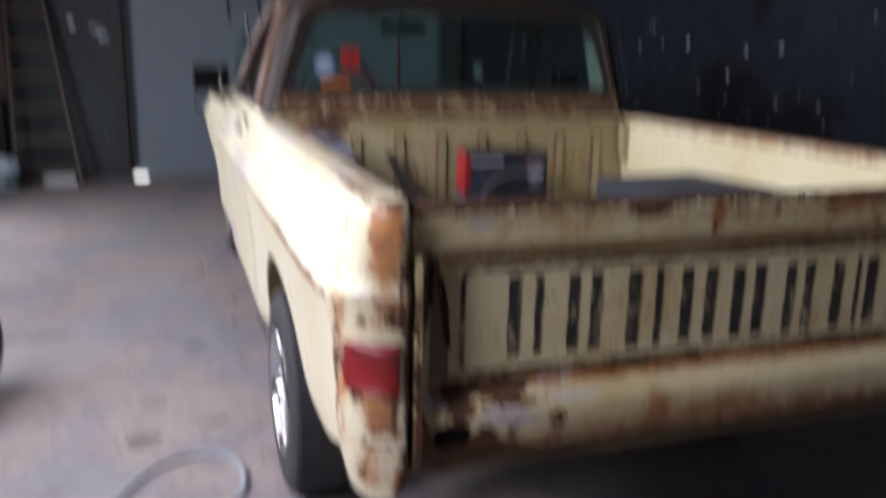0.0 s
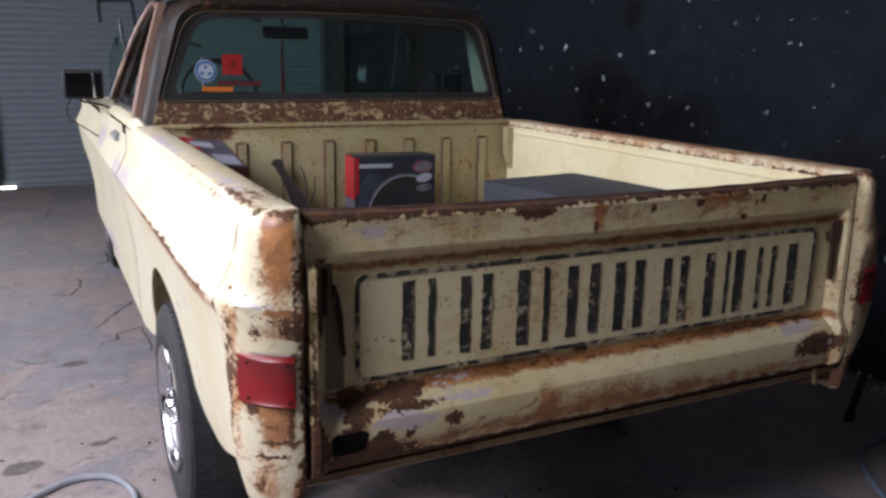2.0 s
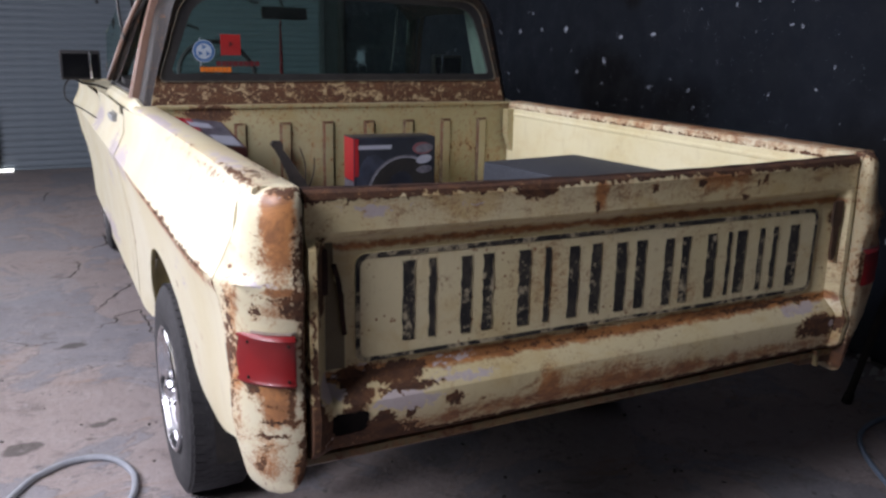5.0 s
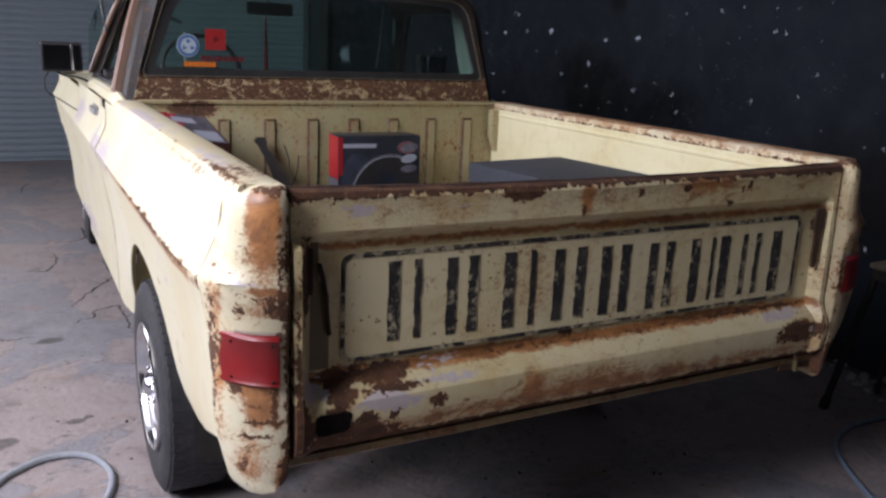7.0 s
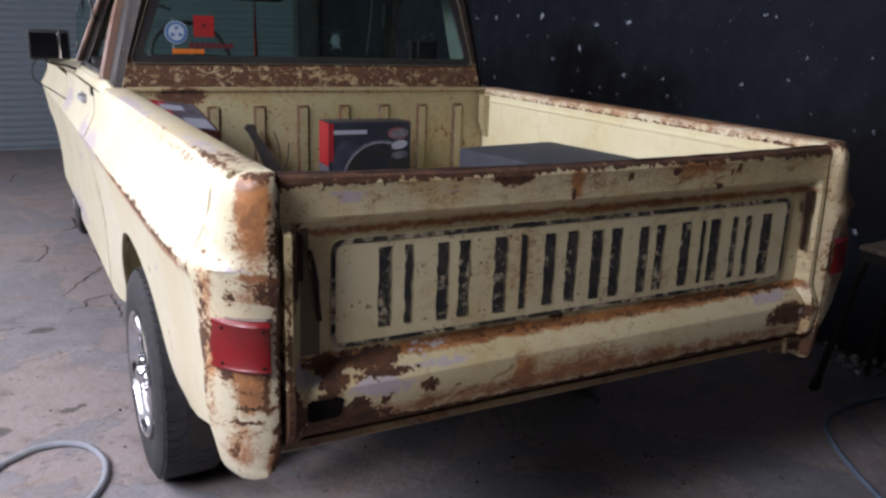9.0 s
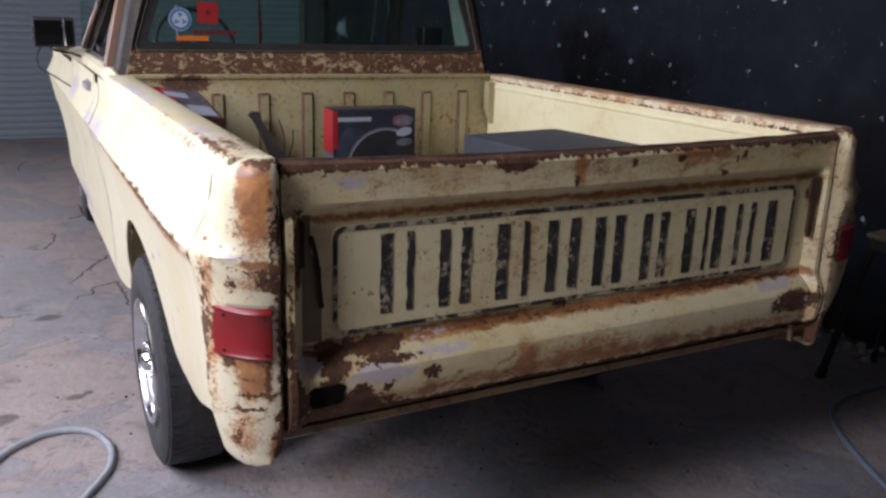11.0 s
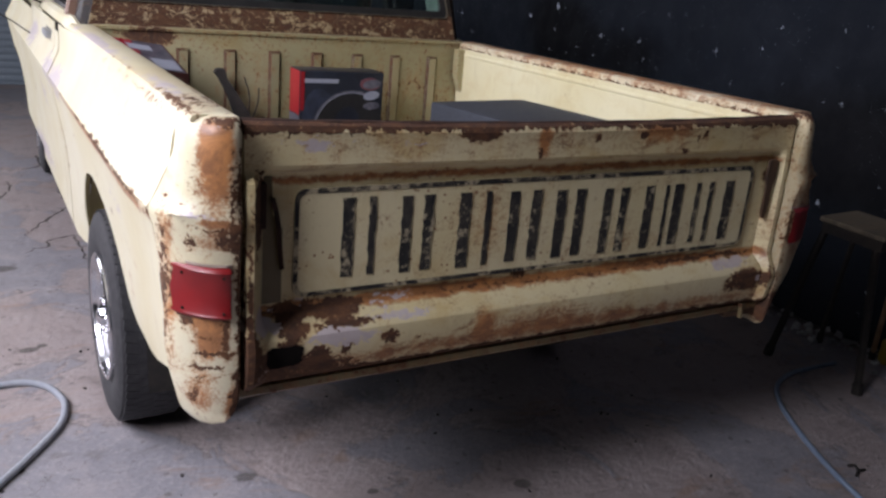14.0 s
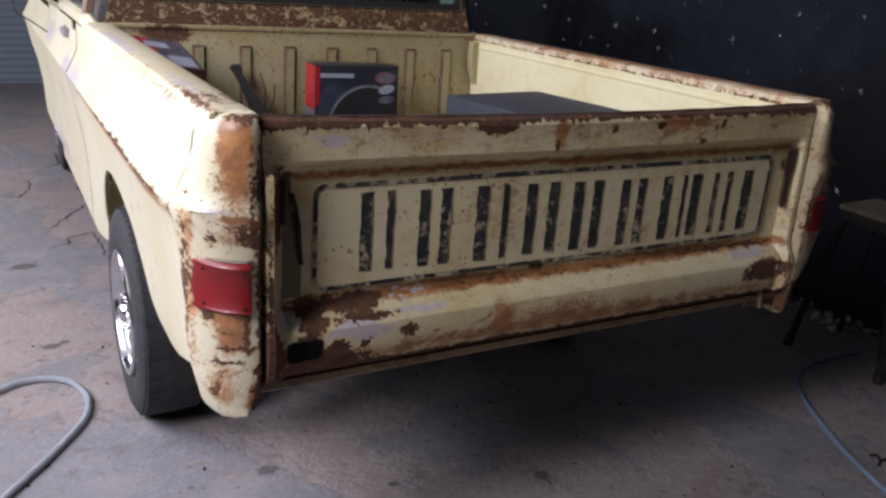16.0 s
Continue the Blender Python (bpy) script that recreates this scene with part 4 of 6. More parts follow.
for z, w in POST:
    bulge = 0.012 * max(0, 1 - ((z - 1.045) / 0.04) ** 2)
    tuck = 0.016 * max(0, (0.70 - z) / 0.10) ** 2
    d = -0.036 - bulge + tuck + (0.022 * max(0.0, (z - 1.225) / 0.03) ** 2)
    inner = 0.832 + 0.022 * max(0.0, (0.655 - z) / 0.049) ** 2
    if z > 1.062:
        rings.append([(-inner, 0.03, z), (-inner, d + 0.009, z), (-0.839, d + 0.002, z), (-0.860, d, z), (-(0.868 + (w - 0.868) * 0.42), d + 0.020, z), (-(w - 0.017), d + 0.042, z), (-(w - 0.006), d + 0.060, z), (-w, d + 0.095, z), (-flank_at(z, 0.10), 0.10, z)])
        continue
    rings.append([(-inner, 0.03, z), (-inner, d + 0.009, z), (-inner - 0.006, d + 0.002, z), (-max(0.862, inner + 0.010), d, z), (-(0.868 + (w - 0.868) * 0.42), d + 0.026, z), (-(0.868 + (w - 0.868) * 0.70), d + 0.052, z), (-(w - 0.010), d + 0.078, z), (-(w - 0.001), d + 0.112, z), (-flank_at(z, 0.10), 0.10, z)])
    drop = 0.030 * max(0.0, (0.665 - z) / 0.063)
    rings[-1] = [(x, y, z - drop * max(0.0, min(1.0, (y + 0.045) / 0.09)) * (1 if x < -0.87 else 0.2)) for x, y, z in rings[-1]]
FAR_POST = [(0.55, 0.842), (0.65, 0.872), (0.70, 0.908), (0.76, 0.955), (0.80, 0.974), (0.86, 0.983), (0.95, 0.988), (1.02, 0.992), (1.05, 0.996), (1.07, 0.984), (1.10, 0.964), (1.15, 0.937), (1.20, 0.925), (1.235, 0.910), (1.26, 0.892)]


def corner_post(rings, far):
    """A post as a closed shell; the far one is flatter behind its lamp and narrower at its tip."""
    out = []
    for ring, (z0, w) in zip(rings, POST):
        if far:
            for (a, p), (b, q) in zip(FAR_POST, FAR_POST[1:]):
                if a <= z0 <= b:
                    k = (p + (q - p) * (z0 - a) / (b - a) - 0.832) / (w - 0.832)
            flat = 1 - 0.5 * max(0.0, min(1.0, (1.03 - z0) / 0.06))
            back = ring[3][1]
            ring = [(0.832 + (-x - 0.832) * k, back + (y - back) * flat if 2 < n < 8 else y, z) for n, (x, y, z) in enumerate(ring)]
        out.append(ring)
    bm = loft(out)
    bm.verts.ensure_lookup_table()
    bm.faces.new([bm.verts[i] for i in range(9)])
    bm.faces.new([bm.verts[i] for i in range(len(bm.verts) - 9, len(bm.verts))])
    return bm


post_l = part("corner_post", corner_post(rings, False), PAINT_POST, truck, smooth=40)
post_r = part("corner_post", corner_post(rings, True), PAINT_SHADED_POST, truck, smooth=40)
both("seam", box((-0.840, 0.022, 0.63), (-0.8225, 0.06, 1.243), 0.003), UNDERBODY, truck)


def red_lens():
    m, nt, b = plain("red_lens", 0.42)
    v = local(nt)
    put(nt, b.inputs["Base Color"], mix(nt, grain(nt, v, 18, 3), (0.25, 0.009, 0.010), (0.15, 0.007, 0.009)))
    b.inputs["Coat Weight"].default_value = 0.1
    w = nt.nodes.new("ShaderNodeTexWave")
    w.bands_direction = "Z"
    w.inputs["Scale"].default_value = 70
    put(nt, w.inputs["Vector"], v)
    relief(nt, b, w.outputs["Fac"], 0.06, 0.002)
    return m


LENS = red_lens()
DULL = grainy("dull_trim", (0.22, 0.17, 0.14), (0.42, 0.34, 0.28), 0.6, 40)


def lamp_at(side, x, y, z):
    """A point of the lamp; the far lamp is longer, flatter and sits a little higher."""
    return (-x, y, z) if side < 0 else (0.842 + (x - 0.857) * 1.24, -0.036 + (y + 0.036) * 0.5, z + 0.014)


for side, holder in ((-1, post_l), (1, post_r)):
    rings = []
    for z, g in ((0.848, 0.0), (0.852, 0.010), (0.858, 0.014), (0.862, 0.010), (0.905, 0.013), (0.948, 0.010), (0.952, 0.014), (0.958, 0.010), (0.962, 0.0)):
        rings.append([tuple(Vector(lamp_at(side, x, y, z)) - Vector((0, g, 0))) for x, y in ((0.857, -0.036), (0.864, -0.038), (0.888, -0.027), (0.909, -0.012), (0.928, 0.008), (0.945, 0.031), (0.957, 0.056))])
    bm = loft(rings)
    lens = part("tail_light", bm, LENS, holder, "dull red plastic tail light lens", smooth=50)
    for x in (0.872, 0.940):
        for z in (0.867, 0.943):
            part("screw", spin([(-0.002, 0.0), (-0.002, 0.0032), (0.002, 0.0032)], 8), DARK_RUST, lens).matrix_local = Matrix.Translation(lamp_at(side, x, -0.048 if x < 0.9 else 0.012, z)) @ pose(0, 0, 0, 0, 0, 90)
    rings = [[lamp_at(side, x, y - 0.004, z) for x, y in ((0.853, -0.035), (0.864, -0.037), (0.888, -0.027), (0.909, -0.012), (0.928, 0.008), (0.953, 0.048))] for z in (0.962, 0.967)]
    part("lens_trim", thick(loft(rings), 0.003), DULL, lens)

# tailgate
tailgate = part("tailgate", bmesh.new(), PAINT_GATE, truck)
EDGE = [(1.236, 0.055), (1.246, 0.05), (1.25, 0.035), (1.25, 0.010), (1.244, -0.001), (1.232, -0.006), (1.215, -0.003), (1.158, -0.004), (1.148, -0.008), (1.136, -0.022), (1.128, -0.028), (0.985, -0.03), (0.838, -0.032), (0.822, -0.036), (0.79, -0.042), (0.775, -0.048), (0.755, -0.049), (0.69, -0.04), (0.668, -0.018), (0.66, 0.03), (0.66, 0.055)]
FIELD = [(1.236, 0.055), (1.246, 0.050), (1.250, 0.035), (1.250, 0.012), (1.244, 0.001), (1.232, -0.004), (1.215, 0.0), (1.158, 0.0), (1.148, 0.006), (1.134, 0.030), (1.126, 0.034), (0.985, 0.034), (0.830, 0.034), (0.818, 0.030), (0.788, -0.008), (0.775, -0.016), (0.755, -0.017), (0.690, -0.008), (0.668, 0.006), (0.660, 0.030), (0.660, 0.055)]
EDGE_FAR = [(z, y * 0.62 + w * 0.38) for (z, y), (_, w) in zip(EDGE, FIELD)]
cols = [(-0.821, EDGE), (-0.806, EDGE), (-0.768, FIELD)] + [(-0.768 + 1.558 * k / 20, FIELD) for k in range(1, 20)] + [(0.790, FIELD), (0.806, EDGE_FAR), (0.821, EDGE_FAR)]
def sag(x, z):
    """The gate's top edge has bent down a little in the middle."""
    return z - (0.004 + 0.013 * (1 - (x / 0.82) ** 2)) * max(0.0, min(1.0, (z - 1.12) / 0.10))


bm = loft([[(x, y + 0.0015 * math.sin(9 * x + 5 * z), sag(x, z)) for z, y in s] for x, s in cols])
for end in (0, -1):
    n = len(EDGE)
    bm.verts.ensure_lookup_table()
    idx = range(n) if end == 0 else range(len(bm.verts) - n, len(bm.verts))
    bm.faces.new([bm.verts[i] for i in idx])
add_box(bm, (-0.80, 0.054, 0.665), (0.80, 0.060, 1.215))
old = tailgate.data
tailgate.data = mesh_of("tailgate", bm, PAINT_GATE, 25)
bpy.data.meshes.remove(old)
part("top_roll", tube([(-0.822 + 1.644 * k / 24, 0.022 + 0.001 * math.sin(k * 1.7), sag(-0.822 + 1.644 * k / 24, 1.238) + 0.0010 * math.sin(k * 2.3)) for k in range(25)], 0.0155, 12), DARK_RUST, tailgate)

PX, PZ0, PZ1 = 0.703, 0.852, 1.098
FX = 0.714
outline = rounded([(-PX, PZ0), (FX, PZ0), (FX, PZ1), (-PX, PZ1)], 0.03)
inside = rounded([(-PX + 0.011, PZ0 + 0.010), (FX - 0.010, PZ0 + 0.010), (FX - 0.010, PZ1 - 0.012), (-PX + 0.011, PZ1 - 0.012)], 0.022)
bm = bmesh.new()
rows = add_loft(bm, [[(x, 0.0335, z) for x, z in outline], [(x, 0.027, z) for x, z in outline], [(x, 0.027, z) for x, z in inside]], True)
bm.faces.new([bm.verts.new((x, 0.0272, z)) for x, z in inside])
part("lettered_panel", bm, PAINT_PANEL, tailgate)


def worn_black(wear=0.0):
    """Black brush paint, worn through in places."""
    m, nt, b = plain("worn_black_stencil", 0.85)
    v = where(nt)
    f = calc(nt, "ADD", calc(nt, "MULTIPLY", grain(nt, v, 45, 5, 0.7), 0.6), calc(nt, "MULTIPLY", grain(nt, v, 13, 3, 0.6), 0.4))
    worn = step(nt, f, 0.53 - wear, 0.63 - wear, 0, 0.85)
    t = mix(nt, step(nt, grain(nt, v, 28, 4, 0.7), 0.40, 0.75), (0.011, 0.011, 0.011), (0.055, 0.048, 0.037))
    put(nt, b.inputs["Base Color"], mix(nt, worn, t, (0.50, 0.43, 0.28)))
    return m


STENCIL, BORDER = worn_black(), worn_black(0.05)
part("border_stripe", loft([[(x, 0.0262, z) for x, z in outline], [(x, 0.0256, z) for x, z in outline], [(x, 0.0256, z) for x, z in inside], [(x, 0.0266, z) for x, z in inside]], True), BORDER, tailgate, "worn black painted border line")
def ragged_bar(x0, x1, z0, z1, y=0.0252, j=0.0022):
    """A flat bar of old stencil paint with frayed edges."""
    n = 12
    left = [(x0 + random.uniform(-j, j), z0 + (z1 - z0) * k / n) for k in range(n + 1)]
    right = [(x1 + random.uniform(-j, j), z0 + (z1 - z0) * k / n) for k in range(n + 1)]
    bm = bmesh.new()
    add_loft(bm, [[(a[0], y + 0.0014, a[1]), (a[0], y, a[1]), (b[0], y, b[1]), (b[0], y + 0.0014, b[1])] for a, b in zip(left, right)])
    return bm


# nine worn black marks, each as two plain bars
MARKS = [(-0.592, -0.512, 1.073, 0.889), (-0.446, -0.364, 1.069, 0.885), (-0.294, -0.205, 1.068, 0.881), (-0.150, -0.055, 1.064, 0.882), (-0.006, 0.086, 1.060, 0.879),
         (0.151, 0.234, 1.056, 0.877), (0.297, 0.382, 1.056, 0.878), (0.404, 0.504, 1.056, 0.880), (0.540, 0.642, 1.056, 0.878)]
WIDTHS = [(0.40, 0.22), (0.36, 0.36), (0.40, 0.20), (0.34, 0.34), (0.38, 0.36), (0.36, 0.36), (0.40, 0.16), (0.38, 0.18), (0.20, 0.40)]
for (x0, x1, z1, z0), (w1, w2) in zip(MARKS, WIDTHS):
    for a, b in ((x0, x0 + 0.88 * w1 * (x1 - x0)), (x1 - 0.88 * w2 * (x1 - x0), x1)):
        part("painted_bar", ragged_bar(a, b, z0, z1), STENCIL, tailgate, smooth=0)

# latch gear in the recess at both ends of the gate: a wire link over a dark olive sheet of painted shade, and a flat
# strap
part("latch_link", tube(curve_through([(-0.756, 0.010, 1.085), (-0.744, 0.016, 1.045), (-0.738, 0.018, 1.00), (-0.733, 0.020, 0.95), (-0.729, 0.022, 0.925)], 4), 0.0055, 8), DARK_RUST, tailgate)
plate = [(-0.7745, 1.128), (-0.752, 1.128), (-0.749, 1.045), (-0.727, 1.012), (-0.727, 0.845), (-0.7745, 0.845)]
part("recess_shade_sheet", loft([[(x, 0.033, z) for x, z in plate], [(x, 0.0295, z) for x, z in plate]], True, True), RECESS_SHADE, tailgate, "dark olive sheet that paints the shade in the latch recess", smooth=0)
part("latch_plate", box((-0.791, 0.010, 1.02), (-0.768, 0.030, 1.118), 0.004), DARK_RUST, tailgate)
strap_rings = [[(0.750 + e, 0.004, z), (0.788 - e, 0.004, z), (0.788 - e, 0.012, z), (0.750 + e, 0.012, z)] for z, e in ((0.940, 0.014), (0.958, 0.008), (1.040, 0.007), (1.058, 0.0), (1.112, 0.0), (1.118, 0.005))]
part("latch_strap", loft(strap_rings, True, True), BRACKET_RUST, tailgate, "rusty brown latch strap", smooth=20)
# a hole rusted through the lower corner of the gate
rim = []
random.seed(5)
for k in range(22):
    t = 2 * math.pi * k / 22
    x = -0.735 + 0.046 * random.uniform(0.80, 1.12) * math.copysign(abs(math.cos(t)) ** 0.6, math.cos(t))
    z = 0.736 + 0.026 * random.uniform(0.80, 1.15) * math.copysign(abs(math.sin(t)) ** 0.6, math.sin(t))
    rim.append((x, -0.0165 + 0.14 * max(0.0, 0.755 - z), z))
bm = bmesh.new()
add_loft(bm, [[(x, y + 0.004, z) for x, y, z in rim], [(x, y - 0.003, z) for x, y, z in rim]], True, True)
part("rust_hole", bm, grainy("hole_dark", (0.003, 0.003, 0.003), (0.010, 0.008, 0.007), 0.95, 40, spec=0.1), tailgate, "black hole rusted through the sheet", smooth=0)
# sill below the gate
bm = loft([[(x, y, z) for y, z in ((0.03, 0.660), (0.012, 0.656), (0.010, 0.640), (0.016, 0.634), (0.05, 0.632), (0.08, 0.62), (0.08, 0.660))] for x in (-0.84, -0.4, 0.0, 0.4, 0.84)], True, True)
SILL_PAINT = rusty_paint("sill_paint", base=(0.17, 0.135, 0.07), rust=0.08, stain=0.15)
part("rear_sill", bm, SILL_PAINT, truck, smooth=20)
for s in (-1, 1):
    part("frame_rail", box((s * 0.43 - 0.04, 0.45, 0.48), (s * 0.43 + 0.04, 4.5, 0.60), 0.006), UNDERBODY, truck)
part("bumper_bracket", loft([[(0.752, y, 0.665), (0.762, y, 0.665), (0.770, y, z), (0.760, y, z)] for y, z in ((0.0, 0.612), (0.30, 0.612))], True, True), SILL_PAINT, truck, "thin cream edge of a rusty bumper bracket")
part("bumper_bracket", loft([[(0.70, y, 0.655), (0.84, y, 0.655), (0.835, y, 0.615), (0.70, y, 0.620)] for y in (0.012, 0.26)], True, True), BRACKET_RUST, truck, "rusty brown bumper bracket plate")
part("rear_axle", tube([(-0.78, AXLE_R, HUB), (0.78, AXLE_R, HUB)], 0.045, 12), UNDERBODY, truck)
part("differential", spin([(-0.14, 0.02), (-0.11, 0.09), (-0.04, 0.15), (0.04, 0.15), (0.11, 0.09), (0.14, 0.02)], 16), UNDERBODY, truck).matrix_local = pose(0, AXLE_R, HUB)
SPARE = [(-0.09, 0.20), (-0.10, 0.24), (-0.098, 0.29), (-0.08, 0.325), (0.08, 0.325), (0.098, 0.29), (0.10, 0.24), (0.09, 0.20), (-0.09, 0.20)]
slung = part("slung_wheel", spin([(u, r) for u, r in SPARE], 40, "z"), grainy("dusty_rubber", (0.012, 0.012, 0.012), (0.03, 0.029, 0.027), 0.85, 30), truck, "dusty black spare wheel slung under the bed")
slung.matrix_local = pose(-0.20, 0.72, 0.50, 3, 0, 0)
part("rim", spin([(-0.04, 0.0), (-0.05, 0.12), (-0.095, 0.19), (-0.098, 0.205), (0.08, 0.20)], 28, "z"), OLD_CHROME, slung)
part("exhaust_pipe", tube(curve_through([(0.62, 0.35, 0.47), (0.60, 1.2, 0.46), (0.45, 2.6, 0.42)]), 0.03, 10), DARK_RUST, truck)

# wheels
tyre_profile = [(-0.085, 0.205), (-0.098, 0.228), (-0.106, 0.262), (-0.107, 0.300), (-0.103, 0.328), (-0.094, 0.348), (-0.078, 0.357), (-0.03, 0.361), (0.03, 0.361), (0.078, 0.357), (0.094, 0.348), (0.103, 0.328), (0.107, 0.300), (0.106, 0.262), (0.098, 0.228), (0.085, 0.205), (0.0, 0.198), (-0.085, 0.205)]


def make_wheel(y, s):
    off = 0.842 if y < 2 else 0.755
    wheel = part("wheel", spin([(0.06, 0.02), (0.06, 0.09), (0.03, 0.19), (0.085, 0.206), (-0.085, 0.206), (-0.098, 0.217), (-0.108, 0.216), (-0.112, 0.209), (-0.108, 0.202), (-0.092, 0.197), (-0.086, 0.190), (-0.070, 0.186), (-0.055, 0.180), (-0.045, 0.172), (-0.040, 0.120), (-0.050, 0.085), (-0.02, 0.02)], 64), CHROME, truck, "bright chrome slotted road wheel")
    tyre = part("tyre", spin(tyre_profile, 64), RUBBER, wheel)
    bm = bmesh.new()
    for k in range(64):
        a = 2 * math.pi * k / 64
        for row, x in enumerate((-0.066, -0.022, 0.022, 0.066)):
            m = Matrix.Rotation(a + (row % 2) * 0.049, 4, "X") @ Matrix.Translation((x, 0, 0.3585 if row in (1, 2) else 0.3565)) @ Matrix.Rotation(0.18 if row % 2 else -0.18, 4, "Z")
            add_box(bm, (-0.0205, -0.0160, -0.003), (0.0205, 0.0160, 0.003), m=m)
    part("tread", bm, RUBBER, tyre, smooth=0)
    # ten rounded spokes between the slots, low and wide
    for k in range(10):
        a = 2 * math.pi * k / 10
        rings = []
        for u, w in ((0, 0.021), (0.2, 0.020), (0.45, 0.021), (0.7, 0.025), (0.9, 0.034), (1, 0.046)):
            base = -0.062 - 0.026 * math.sin(math.pi * (0.25 + 0.6 * u))
            rings.append([(base + 0.024 * (1 - math.sin(math.pi * c / 8)), w * -math.cos(math.pi * c / 8), 0.066 + 0.122 * u) for c in range(9)])
        part("spoke", loft(rings), CHROME, wheel, smooth=60).matrix_local = Matrix.Rotation(a, 4, "X")
    part("hub_ring", spin([(-0.040, 0.098), (-0.074, 0.096), (-0.086, 0.088), (-0.084, 0.078), (-0.076, 0.068), (-0.074, 0.03)], 40), CHROME, wheel)
    part("hub_cap", spin([(-0.122, 0.0), (-0.120, 0.016), (-0.112, 0.030), (-0.098, 0.038), (-0.07, 0.041)], 28), CHROME, wheel)
    for k in range(6):
        a = 2 * math.pi * k / 6
        part("lug_nut", spin([(-0.103, 0.0), (-0.102, 0.006), (-0.096, 0.010), (-0.07, 0.011)], 8), CHROME, wheel).matrix_local = Matrix.Rotation(a, 4, "X") @ Matrix.Translation((0, 0, 0.058))
    steer = 0 if y < 2 else -2
    wheel.matrix_local = pose(s * off, y, HUB, 17, 0, steer) if s < 0 else pose(s * off, y, HUB, 40, 0, 180 + steer)
    return wheel


for y in (AXLE_R, AXLE_F):
    for s in (-1, 1):
        make_wheel(y, s)

# ---- cab ----
cab = part("cab_back", bmesh.new(), PAINT_CAB, truck)
WIN = [(-0.802, 1.351), (0.788, 1.356), (0.674, 1.716), (0.0, 1.729), (-0.684, 1.712)]


def ring_of(pts, r, y):
    return [(x, y, z) for x, z in rounded(pts, r, 8)]


def shifted(d, e=0.0):
    return [(-0.802 - d, 1.351 - e), (0.788 + d, 1.356 - e), (0.674 + d * 0.8, 1.716 + d), (0.0, 1.729 + d), (-0.684 - d * 0.8, 1.712 + d)]


hole = [0.035, 0.035, 0.095, 0.25, 0.105]
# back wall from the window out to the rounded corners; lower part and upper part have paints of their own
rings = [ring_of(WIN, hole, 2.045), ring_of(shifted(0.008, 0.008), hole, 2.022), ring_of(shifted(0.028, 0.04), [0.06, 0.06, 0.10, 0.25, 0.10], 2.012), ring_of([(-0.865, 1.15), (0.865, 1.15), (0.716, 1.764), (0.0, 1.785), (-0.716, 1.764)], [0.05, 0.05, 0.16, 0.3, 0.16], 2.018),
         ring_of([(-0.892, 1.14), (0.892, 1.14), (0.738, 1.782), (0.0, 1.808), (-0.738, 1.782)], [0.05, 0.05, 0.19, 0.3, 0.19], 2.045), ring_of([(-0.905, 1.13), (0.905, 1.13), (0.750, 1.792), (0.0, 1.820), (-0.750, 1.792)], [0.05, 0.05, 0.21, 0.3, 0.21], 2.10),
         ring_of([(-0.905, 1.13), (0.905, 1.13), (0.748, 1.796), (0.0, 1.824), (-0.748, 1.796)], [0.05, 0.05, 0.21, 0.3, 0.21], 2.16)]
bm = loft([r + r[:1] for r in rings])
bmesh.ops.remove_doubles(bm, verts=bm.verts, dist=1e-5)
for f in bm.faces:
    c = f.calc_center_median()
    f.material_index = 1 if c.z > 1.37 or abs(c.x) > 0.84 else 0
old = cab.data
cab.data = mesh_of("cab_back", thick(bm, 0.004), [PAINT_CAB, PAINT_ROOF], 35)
bpy.data.meshes.remove(old)
part("window_gasket", loft([ring_of(WIN, hole, 2.040), ring_of(WIN, hole, 2.024), ring_of([(-0.754, 1.380), (0.752, 1.384), (0.640, 1.690), (0.0, 1.705), (-0.640, 1.688)], [0.03, 0.03, 0.09, 0.25, 0.10], 2.026), ring_of([(-0.754, 1.380), (0.752, 1.384), (0.640, 1.690), (0.0, 1.705), (-0.640, 1.688)], [0.03, 0.03, 0.09, 0.25, 0.10], 2.044)], True), BLACK_PLASTIC, cab)
part("gasket_trim", loft([ring_of(shifted(0.004, 0.004), hole, 2.020), ring_of(shifted(0.0035, 0.0035), hole, 2.016), ring_of(shifted(0.0005, 0.0005), hole, 2.016), ring_of(shifted(0.0, 0.0), hole, 2.024)], True), rusty_paint("trim_paint", base=(0.13, 0.12, 0.095), rust=0.07, stain=0.0), cab)


def glass_mat(name, tint=(0.64, 0.80, 0.75), film=0.0055):
    """Clear glass under a thin uneven pale film that paints the haze of reflections."""
    m, nt, b = plain(name, 0.0)
    b.inputs["Base Color"].default_value = (*tint, 1)
    b.inputs["Transmission Weight"].default_value, b.inputs["IOR"].default_value = 1.0, 1.45
    # diffuse layer that lifts the darks as reflected haze would
    dust_and_haze = nt.nodes.new("ShaderNodeBsdfDiffuse")
    dust_and_haze.inputs["Color"].default_value = (0.42, 0.47, 0.45, 1)
    both_ = nt.nodes.new("ShaderNodeMixShader")
    put(nt, both_.inputs[0], step(nt, grain(nt, where(nt), 9, 6, 0.7), 0.30, 0.75, film * 0.5, film * 1.8))
    nt.links.new(b.outputs[0], both_.inputs[1]), nt.links.new(dust_and_haze.outputs[0], both_.inputs[2])
    nt.links.new(both_.outputs[0], nt.nodes["Material Output"].inputs["Surface"])
    return m


GLASS = glass_mat("window_glass")
pane = part("rear_pane", bmesh.new(), GLASS, cab)
bm = bmesh.new()
